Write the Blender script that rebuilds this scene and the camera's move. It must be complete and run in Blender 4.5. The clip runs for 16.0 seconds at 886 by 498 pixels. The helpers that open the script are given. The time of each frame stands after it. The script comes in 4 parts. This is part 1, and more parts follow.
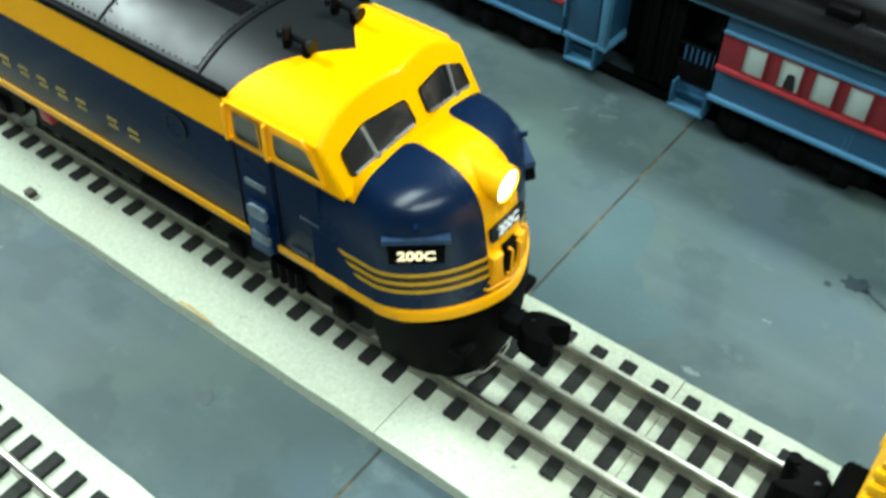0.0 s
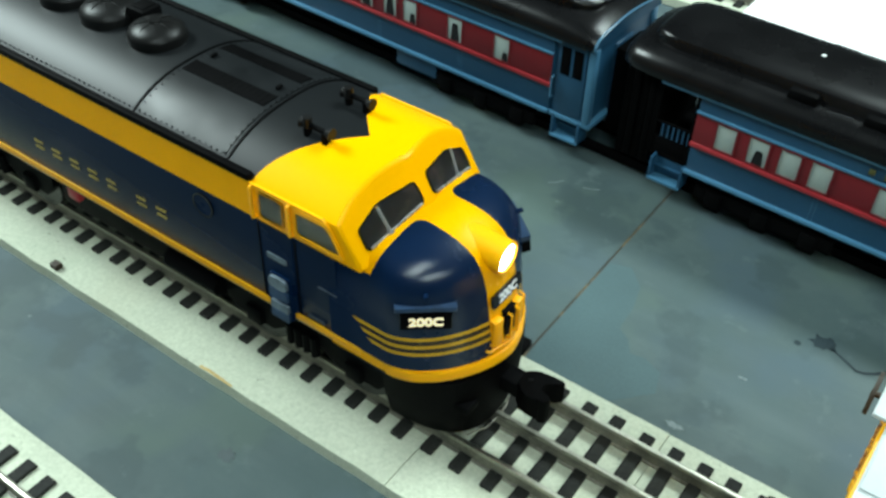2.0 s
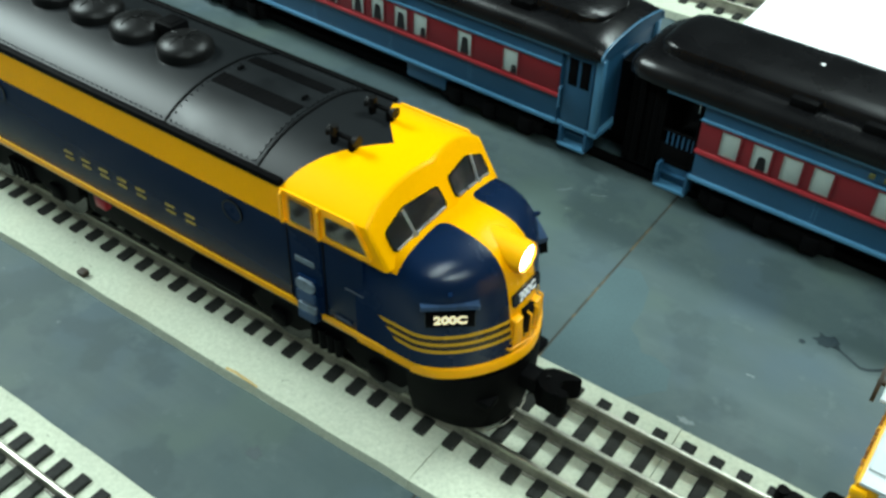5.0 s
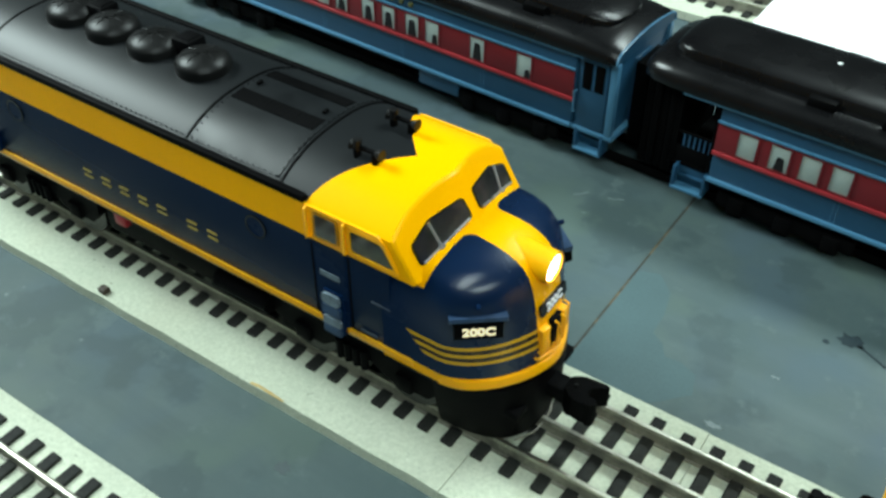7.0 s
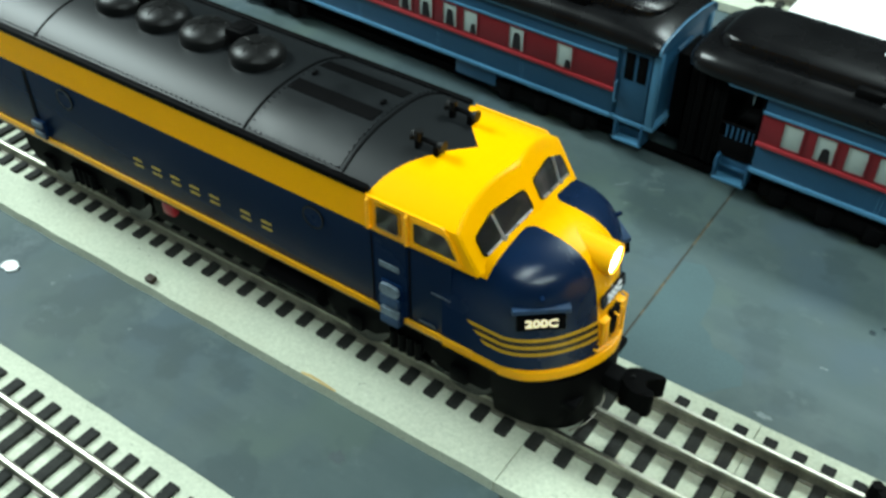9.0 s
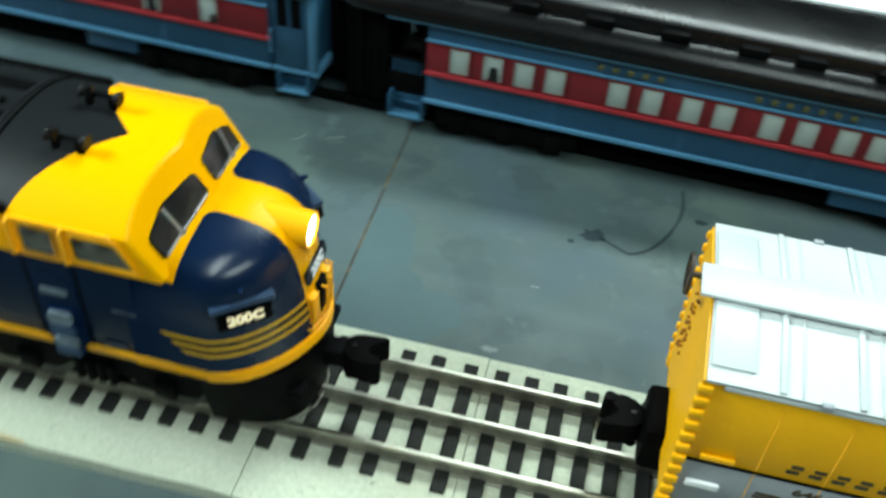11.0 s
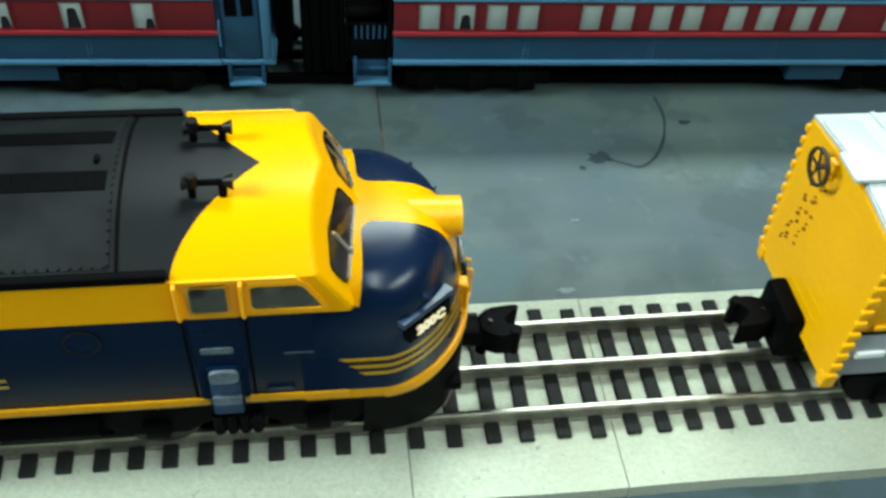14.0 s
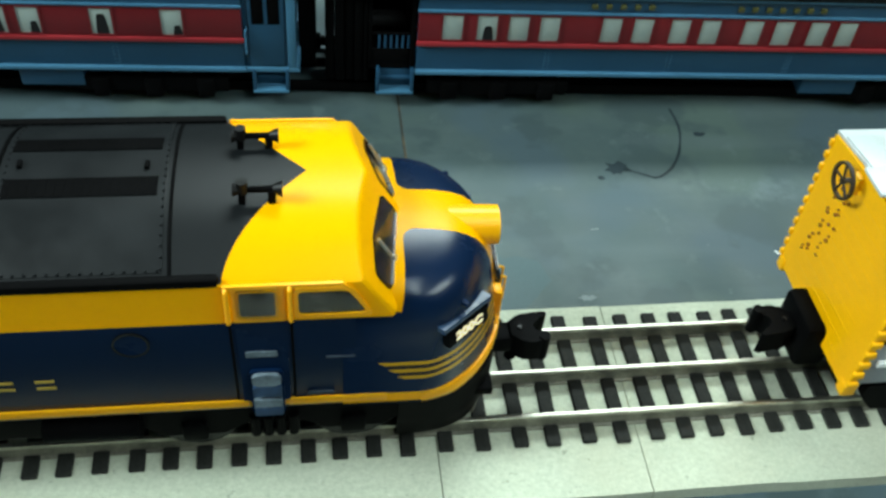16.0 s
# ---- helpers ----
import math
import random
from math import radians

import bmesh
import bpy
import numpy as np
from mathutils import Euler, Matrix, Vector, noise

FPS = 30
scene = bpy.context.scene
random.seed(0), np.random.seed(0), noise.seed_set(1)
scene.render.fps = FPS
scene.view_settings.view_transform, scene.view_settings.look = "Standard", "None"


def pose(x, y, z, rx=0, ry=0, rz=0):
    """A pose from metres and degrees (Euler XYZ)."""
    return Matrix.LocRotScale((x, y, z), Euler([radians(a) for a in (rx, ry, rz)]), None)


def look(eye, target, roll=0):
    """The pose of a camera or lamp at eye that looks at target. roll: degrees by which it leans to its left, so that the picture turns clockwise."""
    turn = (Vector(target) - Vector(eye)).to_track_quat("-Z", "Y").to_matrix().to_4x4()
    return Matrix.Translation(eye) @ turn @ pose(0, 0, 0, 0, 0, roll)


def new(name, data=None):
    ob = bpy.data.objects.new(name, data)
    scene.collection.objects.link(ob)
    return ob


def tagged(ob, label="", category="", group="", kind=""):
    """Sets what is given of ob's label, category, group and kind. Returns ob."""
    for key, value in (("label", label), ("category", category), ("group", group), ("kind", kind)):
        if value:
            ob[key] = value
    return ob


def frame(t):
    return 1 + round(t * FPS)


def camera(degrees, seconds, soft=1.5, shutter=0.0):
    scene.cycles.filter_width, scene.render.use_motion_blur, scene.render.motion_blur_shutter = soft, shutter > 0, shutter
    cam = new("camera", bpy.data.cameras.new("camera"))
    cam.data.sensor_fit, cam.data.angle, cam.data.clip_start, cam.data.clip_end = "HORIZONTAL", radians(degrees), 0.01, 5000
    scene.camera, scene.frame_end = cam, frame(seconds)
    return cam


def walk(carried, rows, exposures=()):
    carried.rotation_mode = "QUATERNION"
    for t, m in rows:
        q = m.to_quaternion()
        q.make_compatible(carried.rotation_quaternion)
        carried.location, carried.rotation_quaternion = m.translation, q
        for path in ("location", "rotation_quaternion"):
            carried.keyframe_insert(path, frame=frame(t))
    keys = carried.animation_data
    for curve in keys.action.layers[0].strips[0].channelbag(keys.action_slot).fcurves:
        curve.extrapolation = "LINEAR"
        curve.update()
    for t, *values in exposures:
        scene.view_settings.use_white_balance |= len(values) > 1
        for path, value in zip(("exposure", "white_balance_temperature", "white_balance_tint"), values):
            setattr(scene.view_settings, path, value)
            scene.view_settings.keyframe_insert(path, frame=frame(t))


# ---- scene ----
PATH = [
    (0.0, look((0.0654, -0.1560, 0.2337), (-0.0392, -0.0130, 0.0573), 1.33)),
    (0.5, look((0.0704, -0.1612, 0.2433), (-0.0348, -0.0121, 0.0724), 1.60)),
    (1.0, look((0.0729, -0.1647, 0.2479), (-0.0316, -0.0114, 0.0803), 2.13)),
    (1.5, look((0.0731, -0.1691, 0.2494), (-0.0310, -0.0147, 0.0826), 2.15)),
    (2.0, look((0.0696, -0.1748, 0.2533), (-0.0370, -0.0202, 0.0883), 1.90)),
    (2.5, look((0.0708, -0.1748, 0.2538), (-0.0351, -0.0191, 0.0893), 2.28)),
    (3.0, look((0.0703, -0.1792, 0.2523), (-0.0357, -0.0234, 0.0880), 1.91)),
    (3.5, look((0.0706, -0.1835, 0.2551), (-0.0370, -0.0277, 0.0919), 1.69)),
    (4.0, look((0.0730, -0.1870, 0.2582), (-0.0329, -0.0289, 0.0961), 2.07)),
    (4.2, look((0.0707, -0.1894, 0.2599), (-0.0358, -0.0305, 0.0990), 2.27)),
    (6.3, look((0.0685, -0.1884, 0.2539), (-0.0396, -0.0338, 0.0898), 0.45)),
    (6.5, look((0.0652, -0.1897, 0.2547), (-0.0436, -0.0346, 0.0916), 0.59)),
    (7.0, look((0.0625, -0.1907, 0.2604), (-0.0448, -0.0336, 0.0982), 0.23)),
    (7.5, look((0.0558, -0.1966, 0.2621), (-0.0523, -0.0395, 0.1004), -0.19)),
    (8.0, look((0.0463, -0.2007, 0.2626), (-0.0626, -0.0450, 0.1001), 0.21)),
    (8.2, look((0.0458, -0.2008, 0.2633), (-0.0628, -0.0444, 0.1013), 0.42)),
    (10.3, look((0.0516, -0.1944, 0.2578), (-0.0329, -0.0342, 0.0855), 0.86)),
    (10.5, look((0.0517, -0.1908, 0.2572), (-0.0211, -0.0244, 0.0854), 2.14)),
    (11.0, look((0.0374, -0.1766, 0.2500), (0.0054, 0.0010, 0.0770), 4.74)),
    (11.5, look((-0.0232, -0.1700, 0.2522), (-0.0210, 0.0090, 0.0777), 4.13)),
    (12.0, look((-0.0427, -0.1686, 0.2445), (-0.0277, 0.0048, 0.0651), 4.95)),
    (12.5, look((-0.0435, -0.1752, 0.2362), (-0.0191, -0.0071, 0.0528), 4.88)),
    (13.0, look((-0.0529, -0.1725, 0.2424), (-0.0305, -0.0026, 0.0603), 4.18)),
    (13.5, look((-0.0560, -0.1752, 0.2465), (-0.0272, -0.0051, 0.0655), 5.00)),
    (14.0, look((-0.0629, -0.1730, 0.2466), (-0.0331, -0.0027, 0.0659), 4.53)),
    (14.5, look((-0.0690, -0.1704, 0.2495), (-0.0396, 0.0009, 0.0698), 5.12)),
    (15.0, look((-0.0707, -0.1729, 0.2488), (-0.0389, -0.0026, 0.0686), 5.55)),
    (15.5, look((-0.0733, -0.1740, 0.2491), (-0.0411, -0.0039, 0.0687), 5.68)),
    (16.0, look((-0.0761, -0.1752, 0.2503), (-0.0431, -0.0043, 0.0709), 5.91)),
]
EXPOSURES = [(0.0, 0.18), (0.7, 0.08), (2.0, -0.22), (4.2, -0.30), (6.5, -0.22), (8.2, -0.30), (10.5, -0.12), (11.2, -0.26), (12.5, -0.14), (14.0, -0.18), (16.0, -0.28)]
cam = camera(48.57, 16.0, soft=2.8, shutter=0.75)
walk(cam, PATH, EXPOSURES)

# ---- light: a plain room with four unseen area lamps added overhead, without fittings ----
world = bpy.data.worlds.new("world")
scene.world = world
world.use_nodes = True
world.node_tree.nodes["Background"].inputs[0].default_value = (0.86, 0.95, 1.0, 1)
world.node_tree.nodes["Background"].inputs[1].default_value = 0.24


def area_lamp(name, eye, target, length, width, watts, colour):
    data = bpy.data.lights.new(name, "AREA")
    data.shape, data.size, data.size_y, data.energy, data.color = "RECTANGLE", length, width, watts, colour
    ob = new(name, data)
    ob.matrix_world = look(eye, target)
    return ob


# Placed where highlights and shadows point; no lamp or fitting is in view.
area_lamp("unseen_lamp_left", (-1.25, -0.08, 0.98), (-1.22, 0.0, 0.0), 0.80, 0.38, 53.0, (0.82, 1.0, 0.98))
area_lamp("unseen_lamp_right", (0.26, -0.50, 1.08), (0.24, -0.20, 0.0), 0.10, 0.75, 7.5, (0.82, 1.0, 0.98))
area_lamp("unseen_lamp_front", (0.98, -0.62, 1.05), (0.0, -0.08, 0.0), 0.7, 0.08, 7.5, (0.82, 1.0, 0.98))
area_lamp("unseen_lamp_back", (0.34, 0.82, 1.15), (0.34, 0.30, 0.0), 0.8, 0.20, 25.0, (0.82, 1.0, 0.98))

# ---- materials ----
class Val:
    """A number in a node tree, for short arithmetic."""

    def __init__(self, tree, socket):
        self.tree, self.socket = tree, socket

    def math(self, kind, other=None):
        node = self.tree.nodes.new("ShaderNodeMath")
        node.operation = kind
        self.tree.links.new(self.socket, node.inputs[0])
        if isinstance(other, Val):
            self.tree.links.new(other.socket, node.inputs[1])
        elif other is not None:
            node.inputs[1].default_value = other
        return Val(self.tree, node.outputs[0])

    def __add__(self, o):
        return self.math("ADD", o)

    def __sub__(self, o):
        return self.math("SUBTRACT", o)

    def __mul__(self, o):
        return self.math("MULTIPLY", o)

    def __gt__(self, o):
        return self.math("GREATER_THAN", o)

    def __lt__(self, o):
        return self.math("LESS_THAN", o)

    def __and__(self, o):
        return self.math("MULTIPLY", o)

    def __or__(self, o):
        return self.math("MAXIMUM", o)


def link(tree, a, b):
    tree.links.new(a, b)


def noise_value(tree, coords, scale, detail=4.0, rough=0.55):
    node = tree.nodes.new("ShaderNodeTexNoise")
    node.inputs["Scale"].default_value = scale
    node.inputs["Detail"].default_value = detail
    node.inputs["Roughness"].default_value = rough
    link(tree, coords, node.inputs["Vector"])
    return node.outputs[0]


def ramp(tree, value, a, b, low=0.0, high=1.0):
    node = tree.nodes.new("ShaderNodeMapRange")
    node.inputs[1].default_value, node.inputs[2].default_value = a, b
    node.inputs[3].default_value, node.inputs[4].default_value = low, high
    link(tree, value, node.inputs[0])
    return node.outputs[0]


def mix(tree, factor, a, b):
    node = tree.nodes.new("ShaderNodeMix")
    node.data_type = "RGBA"
    for value, slot in ((factor, 0), (a, 6), (b, 7)):
        if isinstance(value, tuple):
            node.inputs[slot].default_value = (*value, 1)
        elif isinstance(value, float):
            node.inputs[slot].default_value = value
        else:
            link(tree, value, node.inputs[slot])
    return node.outputs[2]


def start(name):
    m = bpy.data.materials.new(name)
    m.use_nodes = True
    tree = m.node_tree
    coords = tree.nodes.new("ShaderNodeTexCoord").outputs["Object"]
    return m, tree, coords, tree.nodes["Principled BSDF"]


def finish(tree, coords, shader, colour, rough, metal=0.0, grain=900.0, vary=0.12, bump=0.05, depth=0.0002, blotch=35.0, spec=0.5):
    """Grain and faint stains over a colour, and fine relief."""
    fine, wide = noise_value(tree, coords, grain), noise_value(tree, coords, blotch, 5.0)
    node = tree.nodes.new("ShaderNodeHueSaturation")
    both = tree.nodes.new("ShaderNodeMath")
    both.operation = "ADD"
    link(tree, ramp(tree, fine, 0.3, 0.7, -0.5 * vary, 0.5 * vary), both.inputs[0])
    link(tree, ramp(tree, wide, 0.3, 0.7, 1 - vary, 1 + vary), both.inputs[1])
    link(tree, both.outputs[0], node.inputs["Value"])
    if isinstance(colour, tuple):
        node.inputs["Color"].default_value = (*colour, 1)
    else:
        link(tree, colour, node.inputs["Color"])
    link(tree, node.outputs[0], shader.inputs["Base Color"])
    link(tree, ramp(tree, wide, 0.3, 0.7, rough * 0.85, min(1.0, rough * 1.15)), shader.inputs["Roughness"])
    shader.inputs["Metallic"].default_value = metal
    shader.inputs["Specular IOR Level"].default_value = spec
    relief = tree.nodes.new("ShaderNodeBump")
    relief.inputs["Strength"].default_value, relief.inputs["Distance"].default_value = bump, depth
    link(tree, fine, relief.inputs["Height"])
    link(tree, relief.outputs[0], shader.inputs["Normal"])


def surface(name, colour, rough, metal=0.0, **more):
    m, tree, coords, shader = start(name)
    finish(tree, coords, shader, colour, rough, metal, **more)
    return m


def glowing(name, colour, strength):
    m, tree, coords, shader = start(name)
    shader.inputs["Base Color"].default_value = (*colour, 1)
    shader.inputs["Emission Color"].default_value = (*colour, 1)
    shader.inputs["Emission Strength"].default_value = strength
    return m


YELLOW, NAVY, ROOF = (0.97, 0.43, 0.0), (0.0028, 0.0128, 0.041), (0.0048, 0.0060, 0.0070)
yellow = surface("yellow_plastic", YELLOW, 0.36, vary=0.04, spec=0.3)
navy = surface("navy_paint", NAVY, 0.28, vary=0.1, spec=0.06)
roof_grey = surface("satin_black_roof", ROOF, 0.44, vary=0.25, spec=0.28, blotch=60.0)
gold = surface("gold_lettering", (0.34, 0.24, 0.03), 0.45)
black = surface("black_plastic", (0.0024, 0.0024, 0.0026), 0.55, vary=0.3, spec=0.03)
fan_black = surface("dull_black_fan", (0.005, 0.005, 0.005), 0.40, vary=0.3, spec=0.2)
black_gloss = surface("glossy_black", (0.005, 0.005, 0.005), 0.24, vary=0.2, spec=0.35)
coach_black = surface("coach_roof_black", (0.004, 0.004, 0.0045), 0.28, vary=0.25, spec=0.28)
steel = surface("rail_steel", (0.44, 0.43, 0.36), 0.40, 1.0, vary=0.35)
rail_dull = surface("rail_side_tarnished", (0.21, 0.20, 0.16), 0.5, 0.25, vary=0.45, blotch=90.0)
silver = surface("silver_trim", (0.75, 0.75, 0.76), 0.28, 0.9)
step_grey = surface("worn_grey_step", (0.13, 0.17, 0.205), 0.42, vary=0.45, blotch=160.0)
step_blue = surface("worn_blue_step", (0.018, 0.045, 0.10), 0.38, vary=0.4, blotch=160.0)
mark_grey = surface("dull_blue_mark", (0.045, 0.06, 0.085), 0.4, vary=0.3)
tie_black = surface("tie_dark_brown", (0.017, 0.0175, 0.0155), 0.75, spec=0.2, vary=0.55, bump=0.5, blotch=120.0)
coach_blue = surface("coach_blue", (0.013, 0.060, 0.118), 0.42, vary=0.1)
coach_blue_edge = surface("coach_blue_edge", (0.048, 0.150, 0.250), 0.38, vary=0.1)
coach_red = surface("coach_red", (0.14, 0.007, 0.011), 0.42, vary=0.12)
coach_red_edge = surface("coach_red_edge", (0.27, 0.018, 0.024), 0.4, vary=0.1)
milky = surface("milky_window", (0.31, 0.37, 0.35), 0.35, vary=0.08)
shape_black = surface("window_shape_black", (0.010, 0.010, 0.011), 0.6, spec=0.2)
faint_gold = surface("faint_gold_lettering", (0.075, 0.075, 0.022), 0.5)
# No cab inside: dark plates on a solid shell, interior shade in their colour.
inside_shade, d_tree, d_coords, d_shader = start("painted_interior_shade")
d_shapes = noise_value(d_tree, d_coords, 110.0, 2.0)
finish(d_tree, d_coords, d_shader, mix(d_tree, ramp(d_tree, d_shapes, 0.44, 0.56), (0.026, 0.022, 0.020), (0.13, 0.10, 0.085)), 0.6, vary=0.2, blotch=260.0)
side_shade, k_tree, k_coords, k_shader = start("painted_cab_side_shade")
finish(k_tree, k_coords, k_shader, mix(k_tree, ramp(k_tree, noise_value(k_tree, k_coords, 260.0, 3.0), 0.48, 0.66), (0.010, 0.009, 0.009), (0.10, 0.09, 0.08)), 0.5, vary=0.4, blotch=210.0)
box_yellow = surface("boxcar_yellow", (0.96, 0.46, 0.0), 0.42, vary=0.05, spec=0.3)
box_grey = surface("boxcar_grey", (0.30, 0.32, 0.34), 0.45, vary=0.06)
box_silver = surface("boxcar_roof_silver", (0.52, 0.56, 0.56), 0.42, vary=0.06)
box_print = surface("boxcar_print", (0.05, 0.035, 0.01), 0.6)
white_card = surface("white_card", (0.90, 0.91, 0.90), 0.6, vary=0.03)
red_plastic = surface("red_plastic", (0.5, 0.02, 0.03), 0.4)
lens = glowing("headlight_lens", (1.0, 0.93, 0.74), 12.0)
lit_number = glowing("lit_number", (1.0, 0.88, 0.55), 0.75)

glass, g_tree, g_coords, g_shader = start("window_glass")
g_shader.inputs["Transmission Weight"].default_value = 1.0
g_shader.inputs["Roughness"].default_value = 0.03
g_shader.inputs["IOR"].default_value = 1.25


def painted_board(name):
    """Grey deck paint: brushed streaks along the board, pale wear, darker damp patches, small chips."""
    m, tree, coords, shader = start(name)
    stretch = tree.nodes.new("ShaderNodeMapping")
    stretch.inputs["Scale"].default_value = (0.16, 1.0, 1.0)
    link(tree, coords, stretch.inputs[0])
    streak, cloud = noise_value(tree, stretch.outputs[0], 60.0, 6.0, 0.6), noise_value(tree, coords, 9.0, 9.0, 0.68)
    patch, chips = noise_value(tree, coords, 22.0, 4.0), noise_value(tree, coords, 170.0, 3.0)
    tint, spots = noise_value(tree, coords, 13.0, 3.0), noise_value(tree, coords, 60.0, 5.0, 0.65)
    brush = noise_value(tree, stretch.outputs[0], 24.0, 3.0, 0.5)
    c = mix(tree, ramp(tree, streak, 0.35, 0.65), (0.060, 0.087, 0.089), (0.080, 0.112, 0.114))
    c = mix(tree, ramp(tree, cloud, 0.40, 0.58), c, (0.053, 0.081, 0.084))
    c = mix(tree, ramp(tree, tint, 0.50, 0.58, 0.0, 0.65), c, (0.060, 0.092, 0.113))
    c = mix(tree, ramp(tree, tint, 0.46, 0.38, 0.0, 0.65), c, (0.074, 0.108, 0.094))
    c = mix(tree, ramp(tree, patch, 0.52, 0.57, 0.0, 0.6), c, (0.041, 0.063, 0.067))
    c = mix(tree, ramp(tree, brush, 0.56, 0.64, 0.0, 0.5), c, (0.090, 0.122, 0.128))
    c = mix(tree, ramp(tree, cloud, 0.56, 0.61, 0.0, 0.7), c, (0.096, 0.128, 0.138))
    c = mix(tree, ramp(tree, spots, 0.60, 0.66, 0.0, 0.35), c, (0.104, 0.140, 0.142))
    c = mix(tree, ramp(tree, chips, 0.72, 0.76, 0.0, 0.6), c, (0.17, 0.21, 0.21))
    finish(tree, coords, shader, c, 0.55, vary=0.05, grain=1500.0, bump=0.12, depth=0.0003, spec=0.3)
    return m


def ballast_board(name):
    """Pale fibre board: fine gritty pits, faint greenish and tan stains."""
    m, tree, coords, shader = start(name)
    grit, stain, wide = noise_value(tree, coords, 700.0, 5.0, 0.7), noise_value(tree, coords, 45.0, 4.0), noise_value(tree, coords, 14.0, 4.0)
    c = mix(tree, ramp(tree, grit, 0.3, 0.7), (0.41, 0.44, 0.34), (0.55, 0.58, 0.46))
    c = mix(tree, ramp(tree, stain, 0.55, 0.75, 0.0, 0.5), c, (0.41, 0.46, 0.35))
    c = mix(tree, ramp(tree, wide, 0.54, 0.70, 0.0, 0.45), c, (0.40, 0.39, 0.29))
    pits = noise_value(tree, coords, 330.0, 3.0, 0.6)
    c = mix(tree, ramp(tree, pits, 0.66, 0.74, 0.0, 0.5), c, (0.15, 0.16, 0.12))
    c = mix(tree, ramp(tree, pits, 0.30, 0.24, 0.0, 0.6), c, (0.66, 0.68, 0.58))
    finish(tree, coords, shader, c, 0.85, vary=0.06, grain=1100.0, bump=0.45, depth=0.0006)
    return m


rust_mark = surface("rust_orange", (0.34, 0.12, 0.012), 0.6, vary=0.3)
wheel_brown = surface("dark_brown_cast", (0.035, 0.022, 0.012), 0.6, vary=0.3)
deck = painted_board("grey_deck_paint")
ballast = ballast_board("pale_ballast_board")
crack_dark, j_tree, j_coords, j_shader = start("joint_dirt")
finish(j_tree, j_coords, j_shader, mix(j_tree, ramp(j_tree, noise_value(j_tree, j_coords, 55.0, 3.0), 0.50, 0.62), (0.030, 0.028, 0.022), (0.14, 0.10, 0.05)), 0.9, vary=0.3)
stain_dark = surface("floor_stain", (0.020, 0.032, 0.038), 0.7, vary=0.3, spec=0.2)
worn_pale = surface("worn_pale_paint", (0.14, 0.175, 0.18), 0.6, vary=0.3)
damp_mark = surface("damp_mark", (0.052, 0.072, 0.078), 0.6, vary=0.2)
stain_grey = surface("worn_grey_paint", (0.05, 0.055, 0.055), 0.6, vary=0.3)
repaint = surface("bluish_repaint", (0.058, 0.096, 0.104), 0.55, vary=0.12, spec=0.3)
tan_chip = surface("tan_wood_chip", (0.42, 0.30, 0.12), 0.8, vary=0.3)


def livery(name, nose):
    """The locomotive's painted bands, laid out in its own millimetres."""
    m, tree, coords, shader = start(name)
    axes = tree.nodes.new("ShaderNodeSeparateXYZ")
    link(tree, coords, axes.inputs[0])
    x, y, z = (Val(tree, axes.outputs[n]) * 1000.0 for n in range(3))
    side = y.math("ABSOLUTE")
    if nose:
        edge = side.math("SUBTRACT", 0.0)
        strip = Val(tree, ramp(tree, x.socket, 34.0, 46.0, 6.9, 7.2))
        front = (z - 73.0) * 0.18 + 29.7
        corner_u = (strip - edge + 3.5).math("MAXIMUM", 0.0)
        corner_v = (front - x + 3.5).math("MAXIMUM", 0.0)
        inside = (corner_u * corner_u + corner_v * corner_v) < 12.25
        blue = ((edge > strip) & (x > front) & inside) | (z < 73.8)
        centre = (edge < strip) & (x > 38.0)
        line = None
        for height, tip in ((56.3, 25.4), (53.4, 28.0), (50.6, 30.4)):
            one = ((z - height).math("ABSOLUTE") < 0.62) & (x > (z - height) * -1.5 + tip)
            line = one if line is None else line | one
        dark_line = ((z - 53.4).math("ABSOLUTE") < 2.9) & (x > (z - 53.4) * -0.9 + 28.6)
        c = mix(tree, blue.socket, YELLOW, NAVY)
        c = mix(tree, dark_line.socket, c, (0.035, 0.022, 0.012))
        c = mix(tree, line.socket, c, (0.66, 0.36, 0.01))
        c = mix(tree, centre.socket, c, YELLOW)
        c = mix(tree, (z < 44.4).socket, c, YELLOW)
        c = mix(tree, (z < 40.6).socket, c, (0.004, 0.004, 0.004))
    else:
        bound = (side * -1.0 + 28.2).math("MAXIMUM", 0.0).math("POWER", 1.46) * 0.149 - 10.6
        blue = z < 74.6
        c = mix(tree, blue.socket, YELLOW, NAVY)
        c = mix(tree, (z < 44.4).socket, c, YELLOW)
        c = mix(tree, (z < 41.6).socket, c, (0.004, 0.004, 0.004))
        roof_part = (z > 87.3) & (x < bound)
        c = mix(tree, roof_part.socket, c, ROOF)
    finish(tree, coords, shader, c, 0.26 if nose else 0.27, vary=0.03, bump=0.03, spec=0.18)
    if nose:
        link(tree, (Val(tree, ramp(tree, x.socket, 22.0, 42.0, 0.0, 0.36)) * blue + 0.06).socket, shader.inputs["Specular IOR Level"])
    else:
        link(tree, (roof_part * 0.22 + 0.06).socket, shader.inputs["Specular IOR Level"])
        link(tree, (roof_part * 0.17 + 0.27).socket, shader.inputs["Roughness"])
    return m


body_paint, nose_paint = livery("locomotive_body_paint", False), livery("locomotive_nose_paint", True)

# ---- mesh tools: all lengths in millimetres ----
MM = 0.001


